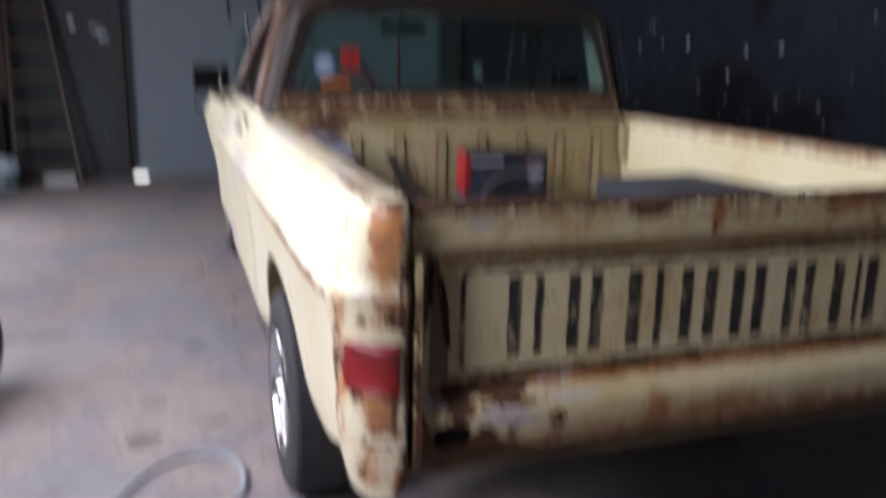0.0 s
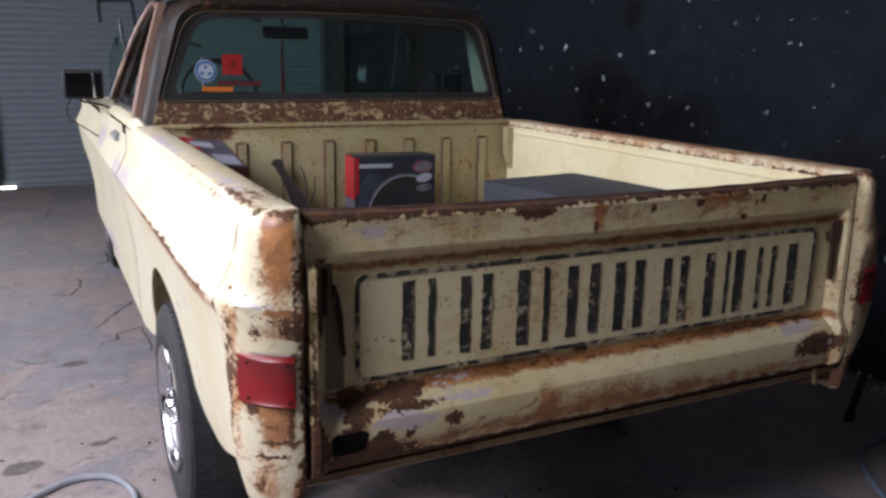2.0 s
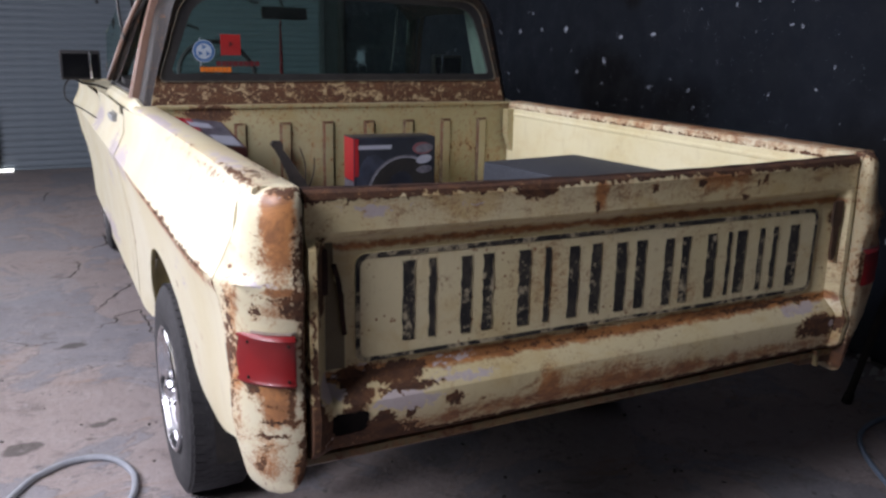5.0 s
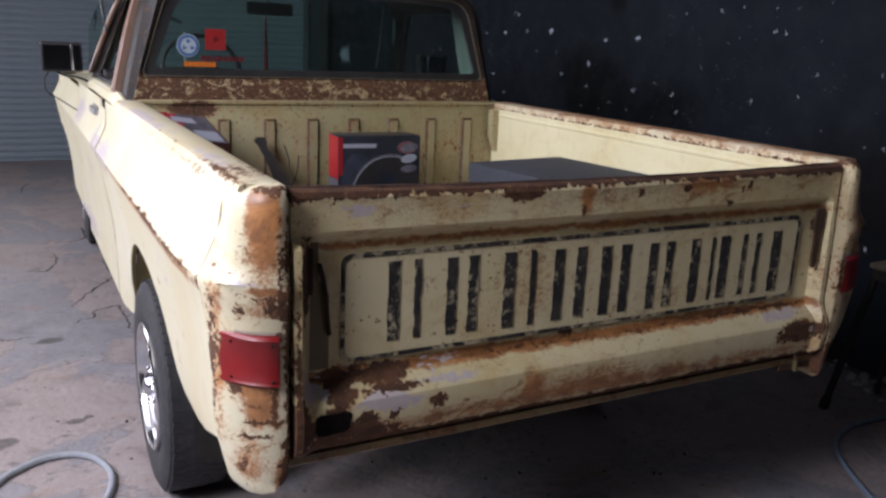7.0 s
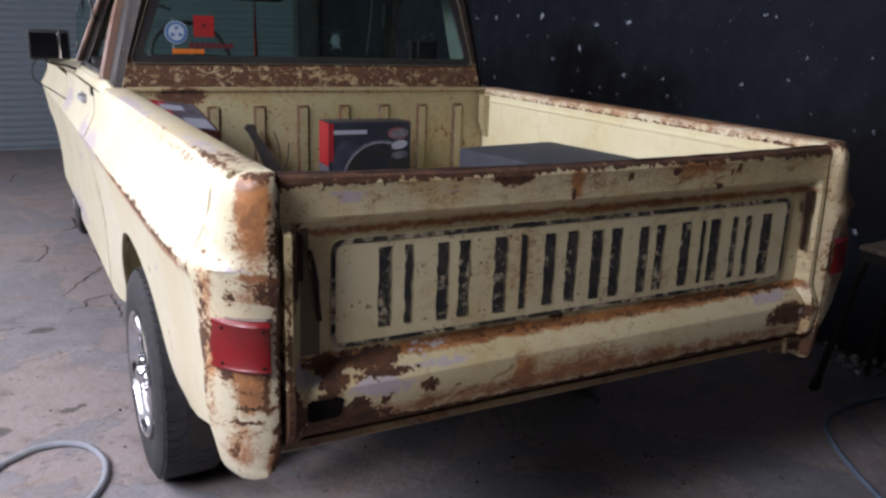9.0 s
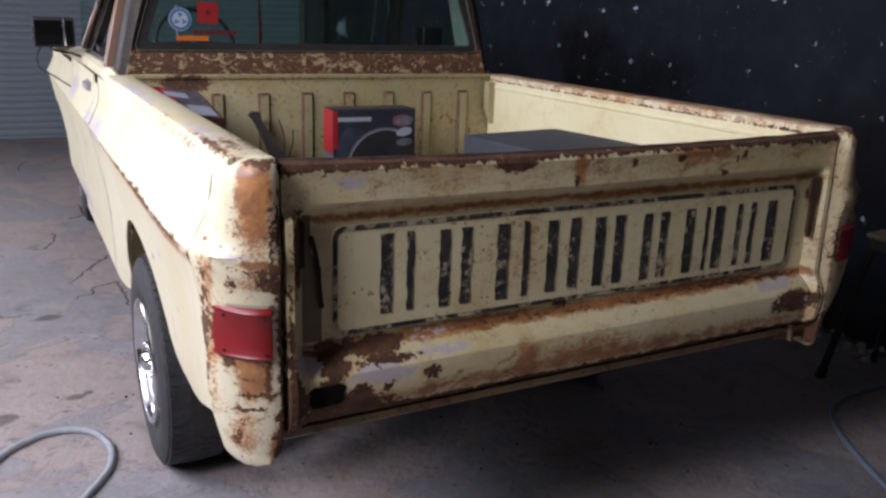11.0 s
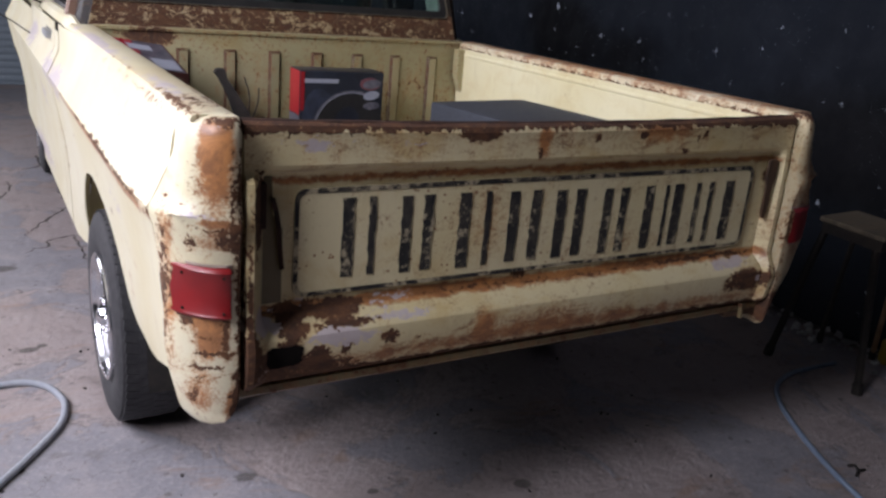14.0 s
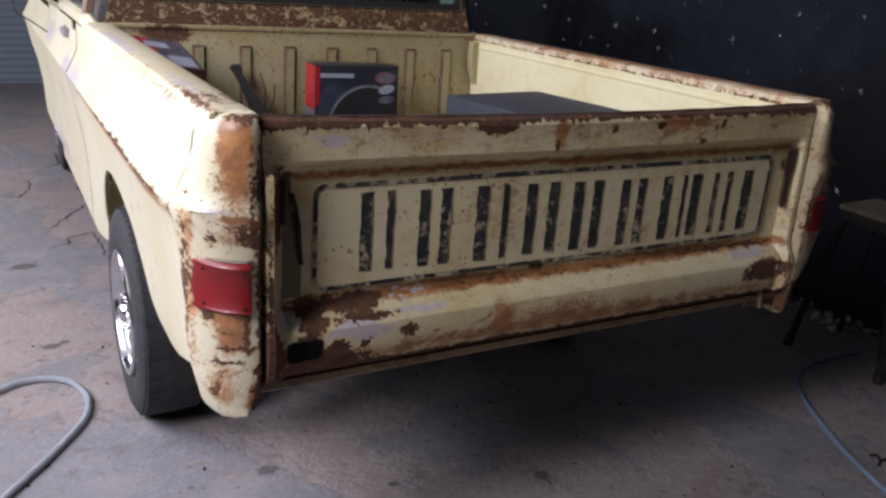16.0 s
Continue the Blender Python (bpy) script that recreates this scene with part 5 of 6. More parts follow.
gl = ring_of([(-0.780, 1.369), (0.770, 1.373), (0.662, 1.706), (0.0, 1.718), (-0.670, 1.702)], [0.03, 0.03, 0.085, 0.25, 0.095], 2.033)
add_loft(bm, [gl, [(x, y + 0.004, z) for x, y, z in gl]], True, True)
old = pane.data
pane.data = mesh_of("rear_pane", bm, GLASS, 0)
bpy.data.meshes.remove(old)
pane.visible_shadow = False

# roof, from the back wall to the windscreen header
rings = []
for y, h, w in ((2.16, 1.820, 0.748), (2.3, 1.829, 0.750), (2.5, 1.832, 0.748), (2.68, 1.826, 0.738), (2.80, 1.808, 0.722), (2.86, 1.785, 0.71)):
    rings.append([(w * u, y, h - 0.026 * u * u - 0.120 * max(0, abs(u) - 0.74) ** 2 / 0.0676) for u in [k / 12 - 1 for k in range(25)]])
part("roof", thick(loft(rings), 0.02), PAINT_ROOF, truck)
part("headliner", box((-0.70, 2.10, 1.765), (0.70, 2.80, 1.772)), SEAT, truck)

# pillars, door frames and lower body of the cab on both sides
both("door_frame", tube(curve_through([(-0.895, 2.20, 1.27), (-0.835, 2.22, 1.50), (-0.765, 2.30, 1.70), (-0.745, 2.42, 1.745), (-0.735, 2.70, 1.755), (-0.80, 2.93, 1.60), (-0.895, 3.18, 1.30)], 5), 0.013, 8), PAINT_PILLAR, truck)
bm = loft([[(-0.907, 2.163, 1.20), (-0.910, 2.19, 1.20), (-0.88, 2.19, 1.20), (-0.88, 2.163, 1.20)], [(-0.892, 2.165, 1.30), (-0.893, 2.20, 1.30), (-0.86, 2.20, 1.30), (-0.86, 2.165, 1.30)], [(-0.838, 2.165, 1.52), (-0.838, 2.21, 1.52), (-0.81, 2.21, 1.52), (-0.81, 2.165, 1.52)], [(-0.772, 2.165, 1.75), (-0.772, 2.25, 1.75), (-0.74, 2.25, 1.75), (-0.74, 2.165, 1.75)]], True, True)
both("cab_pillar", bm, PAINT_PILLAR, truck)
bm = loft([[(-0.90, 3.22, 1.24), (-0.86, 3.26, 1.24), (-0.83, 3.22, 1.24), (-0.87, 3.17, 1.24)], [(-0.80, 2.98, 1.56), (-0.76, 3.02, 1.56), (-0.73, 2.98, 1.56), (-0.77, 2.93, 1.56)], [(-0.735, 2.80, 1.79), (-0.69, 2.83, 1.79), (-0.66, 2.80, 1.79), (-0.70, 2.75, 1.79)]], True, True)
both("windscreen_pillar", bm, PAINT_ROOF, truck)
both("cab_corner", side_panel(2.005, 2.135, top=1.215, bottom=0.445), PAINT_DOOR, truck)
door_l, door_r = both("cab_door", side_panel(2.145, 3.235, top=1.245, bottom=0.445), PAINT_DOOR, truck)
both("belt_line", loft([[(-0.925 + e, y, 1.235 - e), (-0.912 + e, y, 1.262 - e), (-0.89 + e * 0.5, y, 1.275 - e), (-0.865, y, 1.27 - e), (-0.865, y, 1.235 - e)] for y, e in ((2.022, 0.034), (2.06, 0.016), (2.12, 0.003), (2.2, 0.0), (2.6, 0.0), (3.24, 0.0))], True, True), PAINT_DOOR, truck)
both("front_fender", side_panel(3.245, 5.46, top=1.215, bottom=0.50, arch=AXLE_F, r=0.50), PAINT_DOOR, truck)
for s, d in ((-1, door_l), (1, door_r)):
    hb = box((s * 0.952 - 0.022, 2.27, 1.165), (s * 0.952 + 0.022, 2.45, 1.195), 0.009)
    part("door_handle", hb, OLD_CHROME, d, "chrome door handle")
    part("handle_base", box((s * 0.937 - 0.016, 2.245, 1.135), (s * 0.937 + 0.008, 2.475, 1.205), 0.006), BLACK_PLASTIC, d)
# bonnet, cowl, front
rings = []
for y, h in ((3.24, 1.245), (3.6, 1.25), (4.3, 1.24), (5.0, 1.215), (5.44, 1.185)):
    rings.append([(0.90 * u, y, h - 0.03 * abs(u) ** 3) for u in [k / 8 - 1 for k in range(17)]])
part("bonnet", thick(loft(rings), 0.02), PAINT_DOOR, truck)
part("front_panel", box((-0.86, 5.42, 0.62), (0.86, 5.48, 1.19), 0.02), PAINT_DOOR, truck)
part("cab_floor", box((-0.86, 2.03, 0.60), (0.86, 3.24, 0.66)), UNDERBODY, truck)
part("firewall", box((-0.86, 3.22, 0.60), (0.86, 3.25, 1.25)), UNDERBODY, truck)
part("windscreen", thick(loft([[(x, 3.205 - 0.10 * (x / 0.8) ** 2 * 0.4, 1.27) for x in (-0.83, -0.4, 0, 0.4, 0.83)], [(x * 0.84, 2.81 - 0.06 * (x / 0.8) ** 2 * 0.4, 1.775) for x in (-0.83, -0.4, 0, 0.4, 0.83)]]), 0.005), GLASS, truck).visible_shadow = False
# cab interior
both("door_card", box((-0.868, 2.20, 0.70), (-0.845, 3.18, 1.290), 0.006), SEAT, truck)
TRIM_PALE = grainy("pale_green_trim", (0.085, 0.115, 0.095), (0.13, 0.165, 0.14), 0.6, 20)
both("pillar_trim", loft([[(-0.842, 2.17, z), (-0.806 - 0.0, 2.24, z)] if z < 1.4 else [(-0.842 + (z - 1.30) * 0.22, 2.17, z), (-0.80 + (z - 1.30) * 0.22, 2.24, z)] for z in (1.30, 1.42, 1.55, 1.70)]), TRIM_PALE, truck)
both("screen_trim", tube([(-0.835, 3.19, 1.33), (-0.735, 2.97, 1.56), (-0.665, 2.80, 1.765)], 0.008, 6), TRIM_PALE, truck)
part("screen_seal", tube([(0.655, 3.03, 1.36), (0.636, 2.94, 1.50), (0.606, 2.83, 1.70)], 0.0045, 6), TRIM_PALE, truck)
part("dashboard", loft([[(x, y, z) for y, z in ((3.20, 1.0), (3.0, 1.02), (2.93, 1.08), (2.92, 1.22), (2.97, 1.31), (3.14, 1.325), (3.19, 1.28))] for x in (-0.84, 0.84)], True, True), BLACK_PLASTIC, truck)
part("bench_back", loft([[(x, y, z) for y, z in ((2.08, 0.80), (2.09, 1.28), (2.12, 1.325), (2.17, 1.33), (2.21, 1.30), (2.30, 0.82))] for x in (-0.72, -0.2, 0.2, 0.72)], True, True), SEAT, truck, smooth=50)
bm = bmesh.new()
add_tube(bm, [(0.19 * math.cos(2 * math.pi * k / 32), 0.19 * math.sin(2 * math.pi * k / 32), 0) for k in range(33)], 0.012, 8)
for a in (0, math.pi):
    add_tube(bm, [(0.02 * math.cos(a), 0.02, -0.02), (0.18 * math.cos(a), 0.0, 0)], 0.012, 8)
add_tube(bm, [(0, 0, -0.02), (0, 0, -0.28)], 0.02, 10)
part("steering_wheel", bm, BLACK_PLASTIC, truck).matrix_local = pose(-0.42, 2.72, 1.34, 62, 0, 0)
mirror_in = part("interior_mirror", box((-0.125, -0.012, -0.032), (0.125, 0.014, 0.032), 0.014, 3), BLACK_PLASTIC, truck)
mirror_in.matrix_local = pose(-0.06, 2.76, 1.655, -8, 0, 6)
part("mirror_stalk", tube([(0, 0, 0.02), (0, 0.06, 0.09)], 0.006, 6), BLACK_PLASTIC, mirror_in)
RED_CLOTH = grainy("red_tassel", (0.32, 0.014, 0.014), (0.20, 0.01, 0.012), 0.8, 60)
part("hanging_tassel", tube([(-0.08, 2.77, 1.62), (-0.081, 2.77, 1.52), (-0.079, 2.772, 1.42), (-0.08, 2.77, 1.33)], 0.008, 8, lambda t: 0.5 + 0.9 * t), RED_CLOTH, truck, "red braided tassel hung from the mirror")
# door mirrors on bent wire arms
MIRROR_SILVER = grainy("mirror_silver", (0.10, 0.10, 0.105), (0.13, 0.13, 0.13), 0.08, 4, metal=1.0, bump=0.0)
for s in (-1, 1):
    housing = part("door_mirror", box((s * 1.036 - 0.094, 3.03, 1.304), (s * 1.036 + 0.094, 3.085, 1.450), 0.012, 3), BLACK_PLASTIC, truck, "black box-shaped door mirror")
    part("mirror_glass", box((-0.084, -0.003, -0.062), (0.084, 0.003, 0.062)), MIRROR_SILVER, housing).matrix_local = pose(s * 1.036, 3.028, 1.377, -5, 0, 0)
    part("mirror_strip", box((s * 0.990 - 0.006, 3.018, 1.312), (s * 0.990 + 0.006, 3.024, 1.446), 0.002), CHROME, housing)
    part("mirror_arm", tube(curve_through([(s * 1.095, 3.06, 1.31), (s * 1.118, 3.06, 1.265), (s * 1.112, 3.06, 1.205), (s * 1.049, 3.08, 1.160), (s * 0.962, 3.12, 1.095)]), 0.0035, 6), UNDERBODY, housing)
    part("mirror_arm", tube(curve_through([(s * 1.06, 3.06, 1.305), (s * 1.03, 3.06, 1.288), (s * 0.965, 3.09, 1.275), (s * 0.915, 3.12, 1.255)]), 0.006, 6), UNDERBODY, housing)
# quarter vent beside the windscreen pillar, swung open
vent = part("vent_wing", loft([[(-0.838, 3.00, 1.672), (-0.834, 3.00, 1.525), (-0.912, 3.03, 1.345), (-0.902, 3.02, 1.540)], [(-0.841, 3.003, 1.672), (-0.837, 3.003, 1.525), (-0.915, 3.033, 1.345), (-0.905, 3.023, 1.540)]], True, True), GLASS, door_l, "tinted quarter glass swung open", smooth=0)
vent.visible_shadow = False
part("vent_frame", tube([(-0.846, 2.99, 1.700), (-0.838, 2.99, 1.60), (-0.826, 2.985, 1.505)], 0.0075, 8), BLACK_PLASTIC, door_l)
part("wiper_arm", tube(curve_through([(-0.55, 3.20, 1.30), (-0.60, 3.14, 1.38), (-0.66, 3.09, 1.45)]), 0.006, 6), UNDERBODY, truck)


# ---- stickers on the rear pane (flat film) ----
def flat(name, colour, rough=0.5):
    return grainy(name, colour, tuple(x * 0.85 for x in colour), rough, 40, bump=0.02)


WHITE, RED, ORANGE, BLUE, DIM_RED = flat("white_film", (0.40, 0.46, 0.52)), flat("red_film", (0.30, 0.014, 0.014)), flat("orange_film", (0.62, 0.16, 0.01)), flat("blue_film", (0.06, 0.14, 0.30)), flat("dim_red_film", (0.10, 0.008, 0.010))


def disc(cx, cz, r, y, d=0.0012, n=28, hole=0.0):
    bm = bmesh.new()
    if hole:
        o = [(cx + r * math.cos(2 * math.pi * k / n), cz + r * math.sin(2 * math.pi * k / n)) for k in range(n)]
        i = [(cx + hole * math.cos(2 * math.pi * k / n), cz + hole * math.sin(2 * math.pi * k / n)) for k in range(n)]
        add_loft(bm, [[(x, y, z) for x, z in o], [(x, y - d, z) for x, z in o], [(x, y - d, z) for x, z in i], [(x, y, z) for x, z in i]], True)
    else:
        o = [(cx + r * math.cos(2 * math.pi * k / n), cz + r * math.sin(2 * math.pi * k / n)) for k in range(n)]
        add_loft(bm, [[(x, y, z) for x, z in o], [(x, y - d, z) for x, z in o]], True, True)
    return bm


GY = 2.030
badge = thing("round_sticker", (-0.616, GY, 1.473), "round white and blue sticker on the rear pane", "sticker")
part("backing", disc(0, 0, 0.046, 0), WHITE, badge, smooth=0)
part("blue_ring", disc(0, 0, 0.043, -0.0016, hole=0.032), BLUE, badge, smooth=0)
for a in (90, 210, 330):
    x, z = 0.018 * math.cos(radians(a)), 0.018 * math.sin(radians(a))
    part("blue_mark", disc(x, z, 0.012, -0.0016, n=3), BLUE, badge, smooth=0)
part("tail", box((-0.016, -0.001, -0.066), (-0.013, 0, 0.056)), WHITE, badge, smooth=0)
red = thing("red_sticker", (-0.504, GY, 1.50), "square red sticker with dark emblem on the rear pane", "sticker")
part("backing", box((-0.042, -0.0012, -0.042), (0.042, 0, 0.043)), RED, red, smooth=0)
part("emblem", disc(0, 0.004, 0.014, -0.0016, n=3), flat("dark_film", (0.09, 0.01, 0.01)), red, smooth=0)
for k in range(8):
    part("word_bar", box((-0.062 + k * 0.0232, -0.0012, -0.087), (-0.062 + k * 0.0232 + 0.019, 0, -0.067)), DIM_RED, red, smooth=0)
name_bar = thing("orange_sticker", (-0.569, GY, 1.3985), "orange cut-film name strip on the rear pane", "sticker")
for k in range(7):
    x = -0.065 + k * 0.0187
    part("bar", box((x, -0.0012, -0.010), (x + 0.0165, 0, 0.010)), ORANGE, name_bar, smooth=0)

# ---- in the cargo bed ----
CARD_BLACK = grainy("black_printed_card", (0.009, 0.011, 0.017), (0.026, 0.032, 0.046), 0.35, 8, bump=0.02)
CARD_RED = flat("red_printed_card", (0.34, 0.014, 0.022), 0.35)
CARD_GREY = grainy("grey_printed_card", (0.05, 0.05, 0.065), (0.19, 0.185, 0.21), 0.4, 30, bump=0.02)
CARD_PALE = flat("pale_print", (0.36, 0.38, 0.44), 0.4)
CARD_HAZE = grainy("hazy_blue_print", (0.014, 0.017, 0.026), (0.045, 0.055, 0.085), 0.35, 12, bump=0.0)
CARD_FLESH = flat("pink_print", (0.20, 0.08, 0.09), 0.4)


def speaker_carton(at, label):
    c = thing("speaker_carton", at, label, "carton")
    w, d, h = 0.36, 0.145, 0.40
    part("carton_body", box((-w / 2, 0, 0), (w / 2, d, h), 0.004), CARD_BLACK, c)
    part("red_panel", box((-w / 2 - 0.0016, 0.004, 0.22), (-w / 2 - 0.0004, d - 0.004, h - 0.004)), CARD_RED, c, smooth=0)
    part("grey_panel", box((-w / 2 - 0.0016, 0.004, 0.004), (-w / 2 - 0.0004, d - 0.004, 0.217)), CARD_GREY, c, smooth=0)
    part("red_corner", box((-w / 2 + 0.002, -0.0016, 0.24), (-w / 2 + 0.018, -0.0004, h - 0.004)), CARD_RED, c, smooth=0)
    # printed picture of a tilted cone with a pale gleam along its rim
    def oval(cx, cz, rx, rz, tilt, a0=0, a1=360, n=32):
        c, q = math.cos(radians(tilt)), math.sin(radians(tilt))
        pts = [(rx * math.cos(a), rz * math.sin(a)) for a in (radians(a0 + (a1 - a0) * k / n) for k in range(n + (1 if a1 - a0 < 360 else 0)))]
        return [(cx + u * c - w * q, cz + u * q + w * c) for u, w in pts]

    def printed(pts, y, mat, name):
        bm = bmesh.new()
        add_loft(bm, [[(u, -0.0002, w) for u, w in pts], [(u, y, w) for u, w in pts]], True, True)
        part(name, bm, mat, c, smooth=0)

    printed(oval(-0.08, 0.17, 0.085, 0.16, 10), -0.0008, CARD_HAZE, "haze_print")
    for spread, mat, y in ((0.0, CARD_PALE, -0.0012), (0.008, CARD_GREY, -0.0010)):
        a, b = oval(0.040, 0.150, 0.160 + spread, 0.168 + spread, -20, 85, 235), oval(0.040, 0.150, 0.157, 0.165, -20, 85, 235)
        bm = bmesh.new()
        add_loft(bm, [[(u, -0.0002, w) for u, w in a], [(u, y, w) for u, w in a], [(u, y, w) for u, w in b], [(u, -0.0002, w) for u, w in b]])
        part("rim_print", bm, mat, c, smooth=0)
    printed([(min(u, 0.178), max(q, 0.003)) for u, q in oval(0.040, 0.150, 0.157, 0.165, -20)], -0.0014, BLACK_PLASTIC, "cone_print")
    printed(oval(0.02, 0.185, 0.055, 0.075, -20), -0.0018, CARD_BLACK, "cone_shade_print")
    printed(oval(0.005, 0.135, 0.014, 0.006, -10), -0.0022, CARD_PALE, "gleam_print")
    part("word_bar", loft([[(-0.165 + z * 0.2, -0.0002, 0.352 + z), (-0.165 + z * 0.2, -0.0012, 0.352 + z), (-0.020 + z * 0.2, -0.0012, 0.352 + z), (-0.020 + z * 0.2, -0.0002, 0.352 + z)] for z in (0.0, 0.017)], True, True), CARD_PALE, c, smooth=0)
    printed(oval(0.120, 0.352, 0.044, 0.026, 0), -0.0020, CARD_FLESH, "picture_print")
    printed(oval(0.128, 0.352, 0.040, 0.018, 8), -0.0024, CARD_GREY, "picture_print")
    printed(oval(0.128, 0.305, 0.036, 0.018, 12), -0.0022, CARD_PALE, "picture_print")
    printed(oval(0.130, 0.262, 0.036, 0.016, 5), -0.0020, CARD_GREY, "picture_print")
    part("ring_print", disc(0.095, 0.15, 0.017, -0.0016, hole=0.011), CARD_PALE, c, smooth=0)
    return c


speaker_carton((0.07, 1.60, 0.742, 0, 0, -4), "black and red printed speaker carton standing in the bed")
carton = thing("parcel", pose(-0.715, 1.62, 0.712, 0, 0, 14), "maroon carton with a printed lid against the bed wall", "carton")
MAROON = grainy("maroon_card", (0.05, 0.014, 0.014), (0.10, 0.030, 0.028), 0.4, 10, bump=0.02)
part("carton_body", loft([[(-0.08, -0.10, z), (0.13 + e, -0.10, z - d), (0.13 + e, 0.10, z - d + h), (-0.08, 0.10, z + h)] for z, d, h, e in ((0.0, 0.0, 0.0, 0.03), (0.445, 0.03, 0.08, 0.0))], True, True), MAROON, carton, smooth=0)


def lid_print(name, x0, x1, y0, y1, lift, mat):
    part(name, loft([[(x, y, 0.485 + 0.4 * y - 0.143 * (x + 0.08) + lift) for x in (x0, (x0 + x1) / 2, x1)] for y in (y0, y1)]), mat, carton, smooth=0)


lid_print("printed_lid", -0.078, 0.122, -0.098, 0.098, 0.0012, CARD_GREY)
lid_print("red_print", -0.078, 0.0, 0.0, 0.096, 0.0022, CARD_RED)
lid_print("pale_print", 0.02, 0.115, -0.09, -0.02, 0.0022, CARD_PALE)
lid_print("pale_print", -0.03, 0.06, 0.03, 0.07, 0.0030, CARD_PALE)
sub = thing("speaker_box", (0.535, 0.985, 0.710, 0, 0, 8), "dark grey carpeted wooden speaker box lying in the bed", "speaker box")
CARPET = grainy("grey_carpet", (0.028, 0.032, 0.040), (0.052, 0.057, 0.068), 0.9, 120, bump=0.4)
part("cabinet", box((-0.235, -0.25, 0), (0.245, 0.25, 0.378), 0.008, 3), CARPET, sub)
part("edge_seam", box((-0.2365, -0.235, 0.32), (-0.2345, 0.235, 0.367)), CARPET, sub, smooth=0)

strap = thing("wheel_wrench", (-0.36, 1.72, 0.712), "black steel lever propped against the bulkhead", "tool")
part("lever", loft([[(x - w, y - 0.012, z), (x + w, y - 0.012, z), (x + w, y + 0.012, z), (x - w, y + 0.012, z)] for x, y, z, w in ((0.12, -0.10, 0.0, 0.045), (0.08, -0.02, 0.15, 0.042), (0.05, 0.05, 0.25, 0.030), (0.022, 0.10, 0.32, 0.020), (0.0, 0.13, 0.365, 0.017), (-0.008, 0.135, 0.385, 0.026), (-0.006, 0.14, 0.40, 0.014))], True, True), UNDERBODY, strap)
part("wire", tube(curve_through([(0.08, 0.02, 0.22), (0.10, 0.08, 0.30), (0.085, 0.10, 0.37)]), 0.003, 6), UNDERBODY, strap)
part("wire", tube(curve_through([(0.09, 0.02, 0.20), (0.13, 0.06, 0.27), (0.14, 0.08, 0.33)]), 0.003, 6), UNDERBODY, strap)

# ---- hoses on the floor ----
HOSE_GREY = grainy("grey_hose", (0.25, 0.27, 0.30), (0.34, 0.36, 0.39), 0.5, 30, bump=0.1)
HOSE_BLUE = grainy("blue_hose", (0.15, 0.20, 0.27), (0.22, 0.28, 0.36), 0.5, 30, bump=0.1)
HR = 0.012
tagged(part("hose", tube(curve_through([(-2.6, -0.1, HR), (-1.95, 0.45, HR), (-1.66, 0.90, HR), (-1.538, 1.156, HR), (-1.419, 1.369, HR), (-1.353, 1.433, HR), (-1.274, 1.475, HR), (-1.185, 1.471, HR), (-1.118, 1.417, HR), (-1.080, 1.321, HR), (-1.074, 1.240, HR), (-1.105, 1.115, HR), (-1.214, 0.945, HR), (-1.30, 0.83, HR), (-1.45, 0.62, HR), (-1.80, 0.0, HR), (-2.3, -0.7, HR)], 8), HR, 12), HOSE_GREY), "grey rubber air hose looped on the floor", "hose")
tagged(part("hose", tube(curve_through([(2.10, 0.46, HR), (1.95, 0.465, HR), (1.804, 0.463, HR), (1.644, 0.412, HR), (1.52, 0.308, HR), (1.41, 0.154, HR), (1.293, -0.057, HR), (1.202, -0.277, HR), (1.08, -0.7, HR), (1.0, -1.4, HR), (1.3, -2.2, HR)], 8), 0.010, 12), HOSE_BLUE), "blue rubber air hose curling over the floor", "hose")

clip = thing("hose_clip", pose(1.355, -0.17, 0.008, 0, 0, 20), "small black wire clip lying by the blue hose", "clip")
part("wire", tube(curve_through([(-0.035, 0.0, 0.0), (0.0, 0.004, 0.002), (0.012, 0.02, 0.012), (0.006, 0.042, 0.004)]), 0.0045, 6), UNDERBODY, clip)
part("wire", tube([(0.0, 0.004, 0.002), (0.035, -0.012, 0.0)], 0.0045, 6), UNDERBODY, clip)

# ---- along the east wall ----
stool = thing("work_table", (2.03, 0.43, 0), "low work table with a worn board top and splayed legs", "table")
corners = [(-0.15, -0.175), (0.145, -0.12), (0.16, 0.165), (-0.125, 0.145)]
WORN_BOARD = grainy("worn_board", (0.085, 0.070, 0.048), (0.19, 0.155, 0.105), 0.7, 20, spread=(1, 8, 1))
part("table_top", loft([[(x * k, y * k, z) for x, y in corners] for k, z in ((0.985, 0.682), (1.0, 0.685), (1.0, 0.699), (0.985, 0.702))], True, True), WORN_BOARD, stool, smooth=0)
part("apron", loft([[(x * 0.93, y * 0.93, z) for x, y in corners] for z in (0.635, 0.6815)], True, True), UNDERBODY, stool, smooth=0)
STEEL = grainy("rusty_steel", (0.16, 0.085, 0.04), (0.30, 0.19, 0.11), 0.6, 30, metal=0.2)
